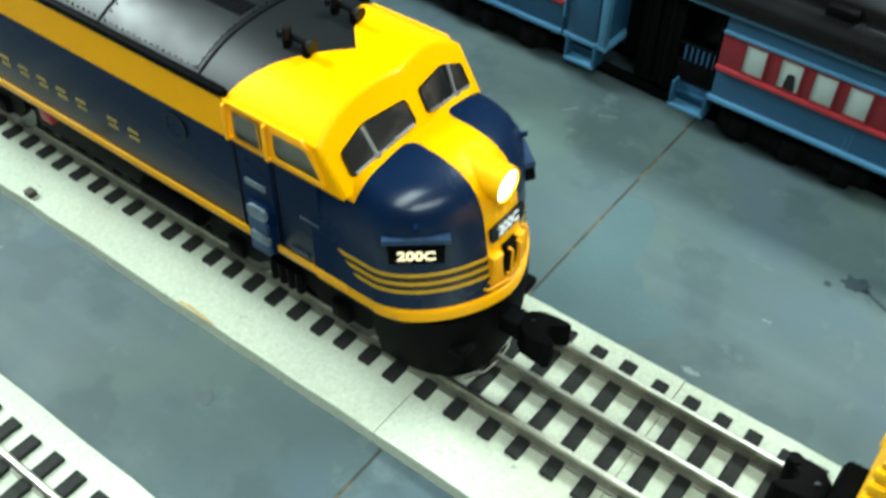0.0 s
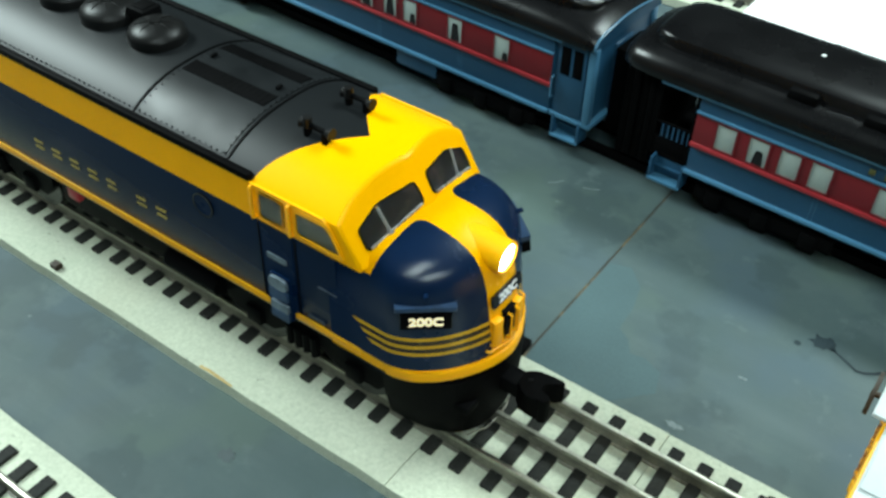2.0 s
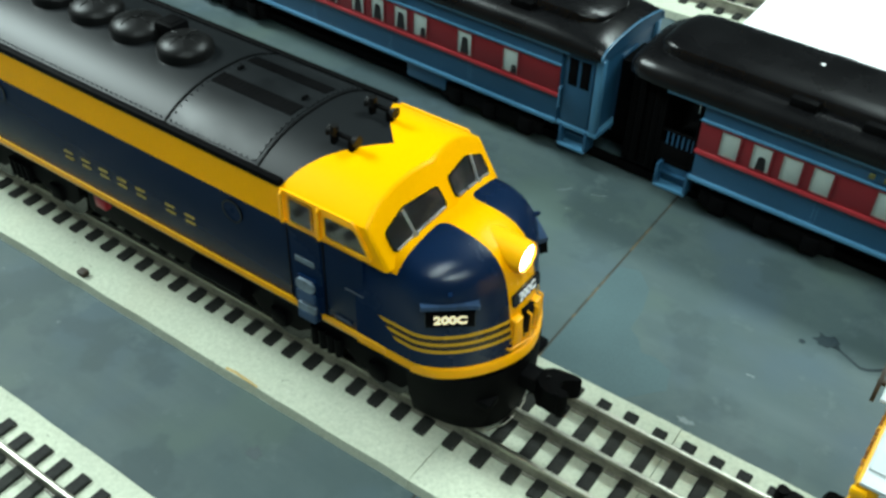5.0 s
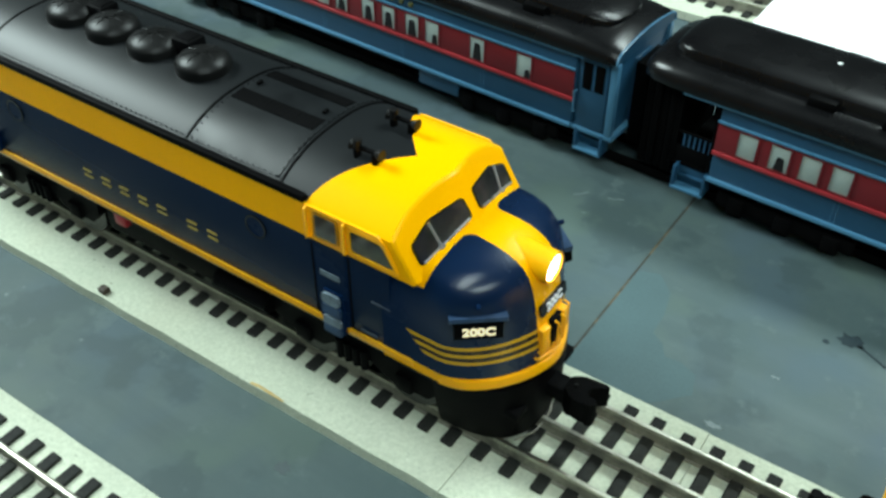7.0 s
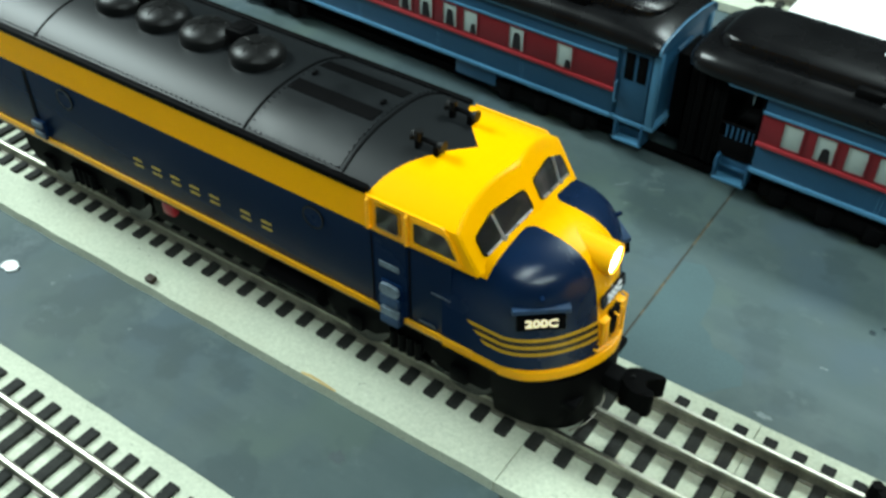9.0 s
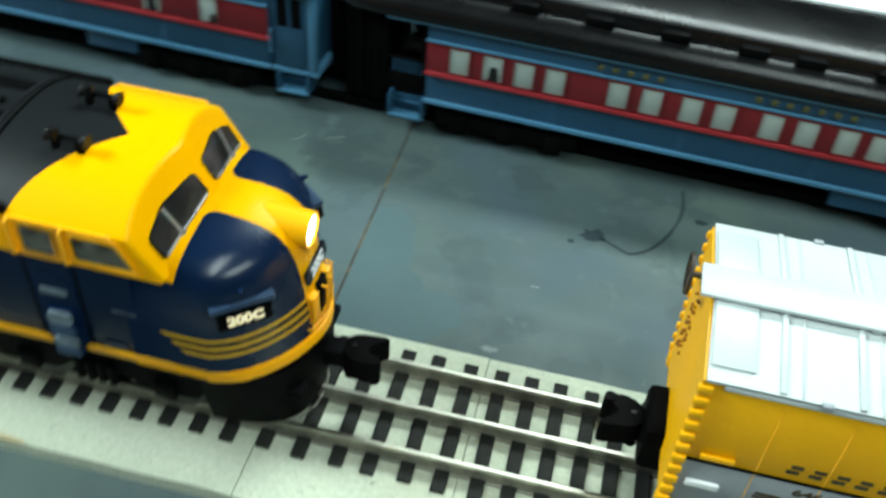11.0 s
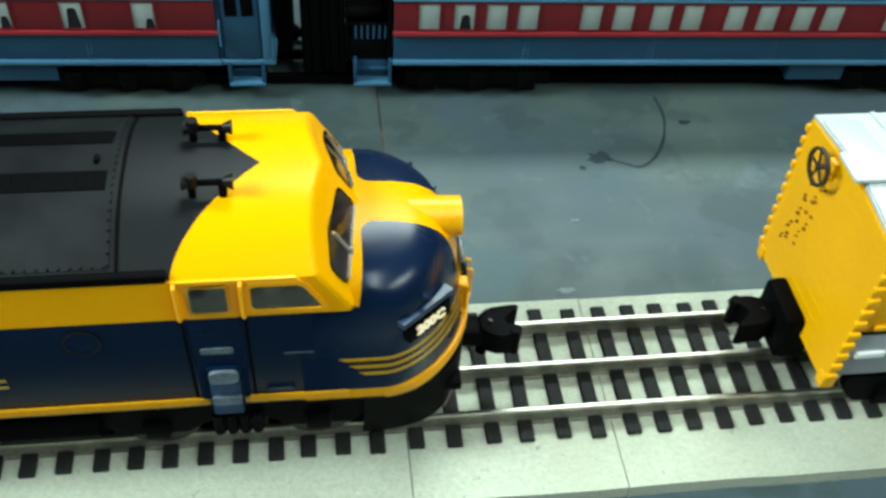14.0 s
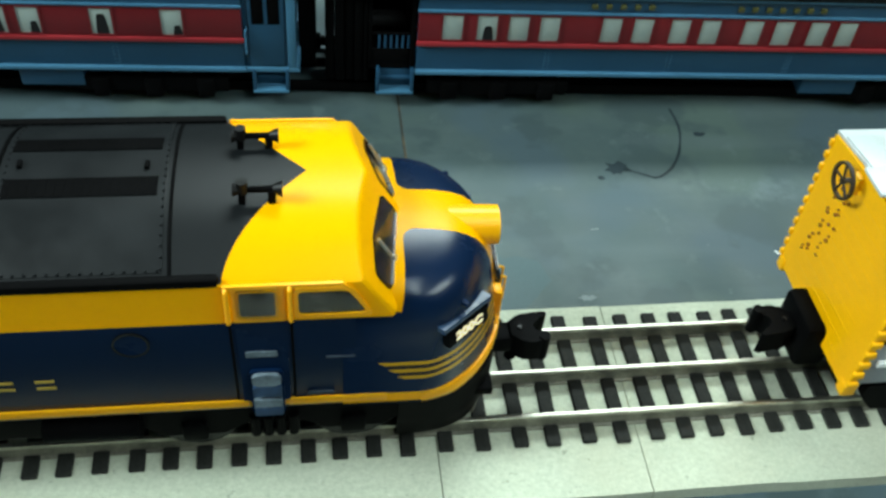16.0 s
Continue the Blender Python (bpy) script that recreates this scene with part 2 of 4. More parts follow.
def put(name, bm, material, parent=None, label="", smooth=False, clean=True):
    """Links a mesh built in millimetres as one object."""
    if clean:
        bmesh.ops.recalc_face_normals(bm, faces=bm.faces)
    bmesh.ops.scale(bm, vec=(MM, MM, MM), verts=bm.verts)
    mesh = bpy.data.meshes.new(name)
    bm.to_mesh(mesh)
    bm.free()
    for one in material if isinstance(material, (list, tuple)) else [material]:
        mesh.materials.append(one)
    if smooth:
        mesh.shade_smooth()
        mesh.set_sharp_from_angle(angle=radians(38))
    ob = new(name, mesh)
    ob.parent = parent
    if label:
        ob["label"] = label
    return ob


def part(name, bm, material, parent, label="", smooth=True):
    return put(name, bm, material, parent, label, smooth)


def thing(name, label, category, group="", kind="", at=None):
    ob = new(name)
    ob.empty_display_size = 0.01
    tagged(ob, label, category, group, kind)
    if at is not None:
        ob.matrix_world = at
    return ob


def block(x0, x1, y0, y1, z0, z1, bevel=0.0, bm=None, segments=2):
    bm = bm or bmesh.new()
    m = Matrix.Translation(((x0 + x1) / 2, (y0 + y1) / 2, (z0 + z1) / 2)) @ Matrix.Diagonal((x1 - x0, y1 - y0, z1 - z0, 1))
    verts = bmesh.ops.create_cube(bm, size=1, matrix=m)["verts"]
    if bevel:
        edges = list({e for v in verts for e in v.link_edges})
        bmesh.ops.bevel(bm, geom=edges, offset=bevel, segments=segments, affect="EDGES", profile=0.5)
    return bm


def rod(a, b, r, r2=None, seg=12, bm=None):
    bm = bm or bmesh.new()
    a, b = Vector(a), Vector(b)
    m = Matrix.Translation((a + b) / 2) @ (b - a).to_track_quat("Z", "Y").to_matrix().to_4x4()
    bmesh.ops.create_cone(bm, cap_ends=True, segments=seg, radius1=r, radius2=r if r2 is None else r2, depth=(b - a).length, matrix=m)
    return bm


def bent(points, r, seg=8, bm=None):
    """A rod along a bent line."""
    for a, b in zip(points, points[1:]):
        bm = rod(a, b, r, seg=seg, bm=bm)
    for p in points[1:-1]:
        bmesh.ops.create_icosphere(bm, subdivisions=1, radius=r, matrix=Matrix.Translation(p))
    return bm


def prism(outline, origin, right, up, thick, bm=None, bevel=0.0):
    """A flat plate: an outline in the plane of right and up, thick along their cross product."""
    bm = bm or bmesh.new()
    origin, right, up = Vector(origin), Vector(right).normalized(), Vector(up).normalized()
    out = right.cross(up).normalized()
    low = [bm.verts.new(origin + right * u + up * v) for u, v in outline]
    high = [bm.verts.new(origin + right * u + up * v + out * thick) for u, v in outline]
    n = len(outline)
    bm.faces.new(low[::-1])
    top = bm.faces.new(high)
    for i in range(n):
        bm.faces.new((low[i], low[(i + 1) % n], high[(i + 1) % n], high[i]))
    if bevel:
        bmesh.ops.bevel(bm, geom=list(top.edges), offset=bevel, segments=2, affect="EDGES", profile=0.5)
    return bm


def rounded(corners, r, steps=4):
    """An outline with its corners rounded."""
    out, n = [], len(corners)
    for i in range(n):
        p, a, b = Vector(corners[i]), Vector(corners[i - 1]), Vector(corners[(i + 1) % n])
        s, e = p + (a - p).normalized() * r, p + (b - p).normalized() * r
        for k in range(steps + 1):
            t = k / steps
            q = s * (1 - t) ** 2 + p * 2 * t * (1 - t) + e * t * t
            out.append((q.x, q.y))
    return out


def inset(outline, d):
    """An outline drawn in towards its middle by about d."""
    c = Vector((sum(p[0] for p in outline) / len(outline), sum(p[1] for p in outline) / len(outline)))
    w = max(abs(p[0] - c.x) for p in outline)
    h = max(abs(p[1] - c.y) for p in outline)
    return [(c.x + (p[0] - c.x) * (1 - d / w), c.y + (p[1] - c.y) * (1 - d / h)) for p in outline]


def ring(outline, d, origin, right, up, thick, bm=None):
    """A frame: the outline with its inset cut out."""
    bm = bm or bmesh.new()
    origin, right, up = Vector(origin), Vector(right).normalized(), Vector(up).normalized()
    out, n, inner = right.cross(up).normalized(), len(outline), inset(outline, d)
    rows = [[bm.verts.new(origin + right * u + up * v + out * h) for u, v in line] for line, h in ((outline, 0), (outline, thick), (inner, thick), (inner, 0))]
    for a in range(4):
        p, q = rows[a], rows[(a + 1) % 4]
        for i in range(n):
            bm.faces.new((p[i], p[(i + 1) % n], q[(i + 1) % n], q[i]))
    return bm


def text(name, words, size, material, parent, at, depth=0.15, label="", wide=1.0):
    data = bpy.data.curves.new(name, "FONT")
    data.body, data.size, data.extrude, data.align_x, data.align_y = words, size * MM, depth * MM, "CENTER", "CENTER"
    data.offset = 0.03 * size * MM
    data.materials.append(material)
    ob = new(name, data)
    ob.parent = parent
    ob.matrix_local = at @ Matrix.Diagonal((wide, 1, 1, 1))
    if label:
        ob["label"] = label
    return ob


def plane_pose(origin, right, up):
    """A pose in metres whose x and y axes lie along right and up; the origin is in millimetres."""
    r, u = Vector(right).normalized(), Vector(up).normalized()
    n = r.cross(u).normalized()
    u = n.cross(r)
    m = Matrix((r, u, n)).transposed().to_4x4()
    m.translation = Vector(origin) * MM
    return m


def trimmed(outline_half):
    """A closed symmetric outline from its half on the +y side, bottom to top."""
    return outline_half + [(-y, z) for y, z in reversed(outline_half) if y > 1e-6]

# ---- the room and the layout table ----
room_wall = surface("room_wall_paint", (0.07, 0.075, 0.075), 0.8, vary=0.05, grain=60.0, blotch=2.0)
room_floor = surface("room_floor_carpet", (0.10, 0.10, 0.11), 0.9, vary=0.2, grain=200.0, blotch=3.0)
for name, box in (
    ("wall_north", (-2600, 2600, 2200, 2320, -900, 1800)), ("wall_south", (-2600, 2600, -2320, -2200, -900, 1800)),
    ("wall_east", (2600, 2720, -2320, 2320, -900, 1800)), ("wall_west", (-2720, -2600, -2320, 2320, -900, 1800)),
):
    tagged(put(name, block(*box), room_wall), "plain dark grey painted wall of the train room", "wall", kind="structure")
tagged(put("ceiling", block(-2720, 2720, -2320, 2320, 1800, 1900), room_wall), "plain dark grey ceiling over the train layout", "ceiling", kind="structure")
tagged(put("room_floor", block(-2720, 2720, -2320, 2320, -1000, -900), room_floor), "dark carpeted floor of the train room", "floor", kind="structure")

JOINT = -38.8
floor = thing("floor", "grey painted plywood layout table with a board joint", "table top", kind="structure")
part("floor_board", block(-1500, JOINT - 0.42, -900, 1100, -18, 0, 0.25), deck, floor, smooth=False)
part("floor_board", block(JOINT + 0.42, 1500, -900, 1100, -18, 0, 0.25), deck, floor, smooth=False)
part("joint_filler", block(JOINT - 1.5, JOINT + 1.5, -900, 1100, -17, -0.2), crack_dark, floor, "dark dirt in the board joint", smooth=False)


def wobbly(cx, cy, rx, ry, seed, n=18, rough=0.35):
    rng = random.Random(seed)
    out = []
    for i in range(n):
        a = 2 * math.pi * i / n
        k = 1 + rng.uniform(-rough, rough)
        out.append((cx + rx * k * math.cos(a), cy + ry * k * math.sin(a)))
    return out


def stain(name, label, material, outlines, z=0.02):
    bm = bmesh.new()
    for outline in outlines:
        prism(outline, (0, 0, z), (1, 0, 0), (0, 1, 0), 0.12, bm)
    return tagged(put(name, bm, material), label, "stain", kind="structure")


def stroke(points, width, seed):
    """The outline of a thin brushed line through points, of uneven width."""
    rng = random.Random(seed)
    left, right = [], []
    for i, p in enumerate(points):
        a, b = Vector(points[max(0, i - 1)]), Vector(points[min(len(points) - 1, i + 1)])
        d = (b - a).normalized()
        w = width * rng.uniform(0.5, 1.2) / 2
        left.append((p[0] - d.y * w, p[1] + d.x * w))
        right.append((p[0] + d.y * w, p[1] - d.x * w))
    return left + right[::-1]


stain("floor_stain", "dark spilled paint blot on the grey table", stain_dark, [wobbly(44.0, 104.2, 4.4, 3.5, 3), stroke([(46.5, 103), (50, 101.6), (54, 99.6), (57.5, 97.6)], 1.3, 4)])
stain("floor_stain", "dark curved drip line on the grey table", stain_dark, [stroke([(57, 97.6), (60, 98.2), (63, 100.2), (66.2, 103.2), (69.2, 107.5), (72, 113), (74, 118.5), (75.6, 124), (76.3, 129.5), (76.2, 135), (75.6, 140.5)], 1.1, 5)])
stain("floor_stain", "small dark spot on the grey table", stain_dark, [wobbly(83.6, 123.6, 2.3, 1.4, 6)])
stain("floor_stain", "small dark spot on the grey table", stain_dark, [wobbly(36.0, 98.5, 1.4, 1.1, 16)])
stain("floor_stain", "dull damp mark on the grey table", damp_mark, [wobbly(-90.4, -57.8, 2.8, 2.2, 26)])
stain("floor_patch", "bluish repainted patch in the grey table paint", repaint, [[(-37.9, 30.6), (-37.9, 95), (-30, 98), (-22, 90), (-19, 78), (-18.3, 66.5), (-13, 63), (-9.5, 57.6), (-4, 58.5), (3.3, 55.5), (4.5, 51), (6.1, 46.2), (2, 42), (-0.6, 38.6), (-5, 34), (-8, 30.6)][::-1]], -0.07)
stain("paint_chip", "small white scratch in the grey paint", white_card, [stroke([(92.0, 56.4), (93.0, 55.0), (94.6, 55.0), (95.6, 56.6)], 0.8, 7)])
stain("paint_chip", "pale worn fleck in the grey paint", worn_pale, [wobbly(26.4, 70.5, 0.9, 0.6, 8), wobbly(28.0, 70.7, 0.8, 0.5, 18)])
stain("paint_chip", "pale worn fleck in the grey paint", worn_pale, [wobbly(17.4, 37.6, 3.4, 1.2, 9)])
stain("paint_chip", "pale brushed smear in the grey paint", worn_pale, [stroke([(-83.5, 124.6), (-81, 126.4), (-79, 129.7)], 0.9, 41)])
stain("paint_chip", "pale brushed smear in the grey paint", worn_pale, [stroke([(-70, 130.4), (-67.6, 131.1), (-63.6, 133.3)], 0.9, 42)])
chip = tagged(put("paper_scrap", prism(wobbly(-254.5, -60.2, 3.8, 2.8, 10, 18, 0.16), (0, 0, 0.05), (1, 0, 0), (0, 1, 0), 0.8), white_card), "small white paper scrap lying on the grey table", "scrap")


# ---- tracks ----
def ballast_strip(x0, x1, y0, y1, z, seed, step=11.0):
    """A board with slightly ragged long edges."""
    rng = random.Random(seed)
    n = max(2, int((x1 - x0) / step))
    near = [(x0 + (x1 - x0) * i / n, y0 + rng.uniform(-0.28, 0.28)) for i in range(n + 1)]
    far = [(x0 + (x1 - x0) * i / n, y1 + rng.uniform(-0.28, 0.28)) for i in range(n + 1)]
    bm = bmesh.new()
    rows = [[bm.verts.new((*p, h)) for p in line] for line, h in ((near, 0.02), ([(x, y + 0.25) for x, y in near], z), ([(x, y - 0.25) for x, y in far], z), (far, 0.02))]
    for a in range(3):
        for i in range(n):
            bm.faces.new((rows[a][i], rows[a][i + 1], rows[a + 1][i + 1], rows[a + 1][i]))
    for i in (0, n):
        bm.faces.new([r[i] for r in rows])
    return bm


def rail_bars(x0, x1, y, z):
    """The head of a rail, and its web and foot."""
    head = block(x0, x1, y - 0.85, y + 0.85, z - 1.5, z, 0.4)
    web = block(x0, x1, y - 0.45, y + 0.45, z - 5.6, z - 1.5)
    block(x0, x1, y - 1.3, y + 1.3, z - 6.4, z - 5.6, 0.2, web)
    return head, web


TIE_TOP, RAIL_TOP, BOARD = 6.0, 11.0, 4.7


def tie_mesh(width, length):
    bm = block(-width / 2, width / 2, -length / 2, length / 2, BOARD - 0.4, TIE_TOP, 0.35, segments=1)
    bmesh.ops.scale(bm, vec=(MM, MM, MM), verts=bm.verts)
    mesh = bpy.data.meshes.new("tie")
    bm.to_mesh(mesh)
    bm.free()
    mesh.materials.append(tie_black)
    return mesh


TIE = tie_mesh(4.4, 48.4)


def track(label, x_ties, y, y0, y1, joints, x0, x1, seed, shift=1.5):
    rng = random.Random(seed)
    ob = thing("track", label, "railway track", kind="structure")
    ends = [x0, *joints, x1]
    for i, (a, b) in enumerate(zip(ends, ends[1:])):
        part("ballast_board", ballast_strip(a + 0.16, b - 0.16, y0, y1, BOARD, seed + i), ballast, ob, smooth=False)
    for dy in (-15.9, 0.0, 15.9):
        head, web = rail_bars(x0, x1, y + dy, RAIL_TOP)
        rail = part("rail", web, rail_dull, ob, "dull dark steel rail")
        part("rail_head", head, steel, rail, "polished rail head")
    for x in x_ties:
        tie = new("tie", TIE)
        tie.parent = ob
        tie.location = ((x + rng.uniform(-0.25, 0.25)) * MM, (y + shift + rng.uniform(-0.4, 0.4)) * MM, 0)
        tie.rotation_euler = (0, 0, radians(rng.uniform(-1.0, 1.0)))
    return ob


main_ties = [24.2 + 9.45 * i for i in range(0, 120)] + [13.7 - 10.35 * i for i in range(4)] + [-28.2, -39.2] + [-50.5 - 9.58 * i for i in range(118)]
track("three-rail model track with dark ties on pale ballast board", main_ties, 0.0, -40.2, 30.0, [-42.0, 18.6], -1180, 1160, 11, 1.0)
track("three-rail model track at the table's near side", [-1161.1 + 9.36 * i for i in range(248)], -123.4, -158.0, -90.3, [JOINT], -1180, 1160, 31)
track("distant model track partly covered by a white sheet", [-520 + 10.7 * i for i in range(45)], 338.0, 303.0, 373.0, [-330.0], -620, -60, 51)
stain("ballast_stain", "tan glue stain along the ballast edge", tan_chip, [stroke([(-121, -39.6), (-117, -39.2), (-112, -39.4), (-106, -39.7)], 1.2, 12)], 4.74)
tagged(put("wood_chip", block(-200.4, -196.6, -38.8, -35.6, 4.6, 7.0, 0.5), wheel_brown), "small dark brown wood splinter on the ballast edge", "wood chip")
sheet = tagged(put("white_sheet", block(-70, 420, 290, 640, 13.2, 15.0, 0.3), white_card), "white card sheet lying over the far track", "sheet")

# ---- the locomotive, in its own millimetres: nose towards +x, rails' top at z 11 ----
LOCO_X, LOCO_Y = -85.6, -0.4
loco = thing("diesel_locomotive", "navy and yellow model diesel locomotive with rounded nose", "locomotive", at=pose(LOCO_X * MM, LOCO_Y * MM, 0))
HALF, FLOOR_Z, REAR = 28.4, 40.0, -228.0


def roof_z(y):
    return 95.3 - 8.0 * (abs(y) / 28.0) ** 2.6


def windshield_x(y, z):
    return 82.0 - 0.25 * abs(y) - 0.62 * z


def lofted(outline, xs):
    bm = bmesh.new()
    rows = [[bm.verts.new((x, y, z)) for y, z in outline] for x in xs]
    n = len(outline)
    for a, b in zip(rows, rows[1:]):
        for i in range(n):
            bm.faces.new((a[i], a[(i + 1) % n], b[(i + 1) % n], b[i]))
    bm.faces.new(rows[0])
    bm.faces.new(rows[-1][::-1])
    return bm


def body_shell():
    half = [(HALF, 74.6), (HALF, 84.0), (HALF, 87.0)]
    half += [(y, roof_z(y)) for y in (27.9, 27.0, 25.4, 22.8, 20, 16, 12, 8, 4)] + [(0.0, roof_z(0))]
    bm = lofted(trimmed(half), [REAR, -150, -70, -40, -20, -10, 0, 8, 16, 22, 30, 46])
    # the two raked windscreen planes
    for sign in (-1, 1):
        normal = Vector((1, 0.25 * sign, 0.62)).normalized()
        geom = bm.verts[:] + bm.edges[:] + bm.faces[:]
        cut = bmesh.ops.bisect_plane(bm, geom=geom, plane_co=(windshield_x(0, 88), 0, 88), plane_no=normal, clear_outer=True)
        edges = [e for e in cut["geom_cut"] if isinstance(e, bmesh.types.BMEdge)]
        bmesh.ops.holes_fill(bm, edges=edges, sides=0)
    bmesh.ops.remove_doubles(bm, verts=bm.verts, dist=0.01)
    bmesh.ops.dissolve_limit(bm, angle_limit=radians(1.0), verts=bm.verts, edges=bm.edges)
    bmesh.ops.recalc_face_normals(bm, faces=bm.faces)
    bm.normal_update()
    # soften the brow and the corner posts
    brow = []
    for e in bm.edges:
        if len(e.link_faces) == 2 and min(v.co.x for v in e.verts) > 10 and min(v.co.z for v in e.verts) > 74.0:
            forward = [f.normal.x > 0.3 for f in e.link_faces]
            if forward[0] != forward[1] and abs(sum(f.normal.z for f in e.link_faces)) > 0.1:
                brow.append(e)
    bmesh.ops.bevel(bm, geom=brow, offset=6.0, segments=8, affect="EDGES", profile=0.5, clamp_overlap=True)
    lower = lofted(trimmed([(HALF - 0.6, FLOOR_Z), (HALF, FLOOR_Z + 1.0), (HALF, 74.6), (0.0, 74.6)]), [REAR, 19.0])
    spare = bpy.data.meshes.new("spare")
    lower.to_mesh(spare)
    lower.free()
    bm.from_mesh(spare)
    bpy.data.meshes.remove(spare)
    return bm


part("body", body_shell(), body_paint, loco, "navy body, yellow band and cab, satin black roof")


def nose_shell():
    """The bulldog nose: rounded plans stacked up and closed over the top."""
    levels = [(38.5, 59.0, 27.4), (39.5, 60.1, 28.4), (44.4, 59.8, 28.6), (50, 59.0, 28.6), (56, 58.0, 28.6), (62, 57.0, 28.5), (67, 55.9, 28.1),
              (70.5, 54.9, 27.7), (73, 53.9, 27.0), (75.3, 52.7, 26.0), (77.3, 51.2, 24.6), (79.1, 48.9, 22.4), (80.4, 46.2, 19.2), (81.3, 43.0, 14.8), (82.0, 39.0, 8.6)]
    bm, count, root = bmesh.new(), 44, 16.0
    rows = []
    for z, tip, w in levels:
        straight, p = min(36.0, tip - 20.0), 1.7 + 0.3 * min(1.0, max(0.0, (z - 62.0) / 12.0))
        line = [bm.verts.new((root, -w, z))]
        for i in range(count + 1):
            a = -math.pi / 2 + math.pi * i / count
            c, s = abs(math.cos(a)) ** (2 / p), math.copysign(abs(math.sin(a)) ** (2 / p), math.sin(a))
            line.append(bm.verts.new((straight + (tip - straight) * c, w * s, z)))
        line.append(bm.verts.new((root, w, z)))
        rows.append(line)
    count += 2
    for a, b in zip(rows, rows[1:]):
        for i in range(count):
            bm.faces.new((a[i], a[i + 1], b[i + 1], b[i]))
    bm.faces.new(rows[-1])
    bm.faces.new(rows[0][::-1])
    return bm


part("nose", nose_shell(), nose_paint, loco, "rounded navy nose with yellow centre stripe")
part("nose_skirt", block(20, 56, -3, 3, 36, 40), black, loco)


def nose_lip():
    """A raised band that follows the nose's foot and swells towards the tip."""
    bm, n, rows = bmesh.new(), 44, []
    for i in range(n + 1):
        a = -math.pi / 2 + math.pi * i / n
        c, s = abs(math.cos(a)) ** (2 / 1.7), math.copysign(abs(math.sin(a)) ** (2 / 1.7), math.sin(a))
        out = Vector((c ** 0.7 * 0.6, s, 0)).normalized() * min(1.0, (1 - abs(s)) * 12)
        foot = Vector((36 + 23.9 * c, 28.5 * s, 0))
        rows.append([bm.verts.new(foot + out * k + Vector((0, 0, z))) for k, z in ((-1.0, 40.1), (0.6, 40.1), (0.9, 40.4), (0.9, 43.3), (0.6, 43.7), (-0.6, 43.9))])
    for a, b in zip(rows, rows[1:]):
        for i in range(6):
            bm.faces.new((a[i], b[i], b[(i + 1) % 6], a[(i + 1) % 6]))
    bm.faces.new(rows[0])
    bm.faces.new(rows[-1][::-1])
    return bm


part("nose_lip", nose_lip(), yellow, loco, "raised yellow band round the foot of the nose")

# windscreens on the raked planes
for sign in (-1, 1):
    normal = Vector((1, 0.25 * sign, 0.62)).normalized()
    right = Vector((0, 0, 1)).cross(normal).normalized()
    up = normal.cross(right).normalized()
    base = Vector((windshield_x(14, 84), 14 * sign, 84))
    spots = [Vector((windshield_x(y, z), y * sign, z)) for y, z in ((2.0, 83.4), (24.2, 78.6), (24.2, 84.4), (15.5, 88.3), (2.4, 89.2))]
    corners = [((p - base).dot(right), (p - base).dot(up)) for p in spots]
    if sum(a[0] * b[1] - b[0] * a[1] for a, b in zip(corners, corners[1:] + corners[:1])) < 0:
        corners = corners[::-1]
    outline = rounded(corners, 1.5)
    screen = part("windscreen", prism(inset(outline, 0.4), base + normal * 0.02, right, up, 0.2), inside_shade, loco, "dark plate painted as the shaded cab behind the windscreen")
    part("windscreen_gasket", ring(outline, 0.55, base - normal * 0.05, right, up, 0.45), black_gloss, screen)
    part("windscreen_glass", prism(inset(outline, 0.5), base + normal * 0.26, right, up, 0.15), glass, screen, "clear reflective windscreen glass")
    low0, low1 = spots[0] + normal * 0.55 + up * 0.3, spots[1] + normal * 0.55 + up * 0.3
    part("windscreen_trim", rod(low0.lerp(low1, 0.06), low0.lerp(low1, 0.94), 0.45, seg=8), silver, screen, "bright metal lower trim")
    foot = low0.lerp(low1, 0.62)
    part("wiper", rod(foot, foot + up * 8.4 + Vector((0, 2.0 * sign, 0)) + normal * 0.5, 0.46, seg=8), silver, screen, "thin silver wiper arm")
    part("wiper_pivot", rod(foot - normal * 0.6, foot + normal * 0.8, 0.9, seg=10), silver, screen)

# headlight
lamp = part("headlight", rod((40, 0, 75.9), (55.6, 0, 75.4), 5.5, 5.1, 28), yellow, loco, "round yellow headlight housing")
part("headlight_lens", rod((54.4, 0, 75.4), (55.9, 0, 75.4), 4.4, 4.1, 28), lens, lamp, "glowing warm white headlight lens")
part("headlight_rim", ring([(5.1 * math.cos(a * math.pi / 14), 5.1 * math.sin(a * math.pi / 14)) for a in range(28)], 0.8, (54.9, 0, 75.4), (0, 1, 0), (0, 0, 1), 1.7), yellow, lamp)

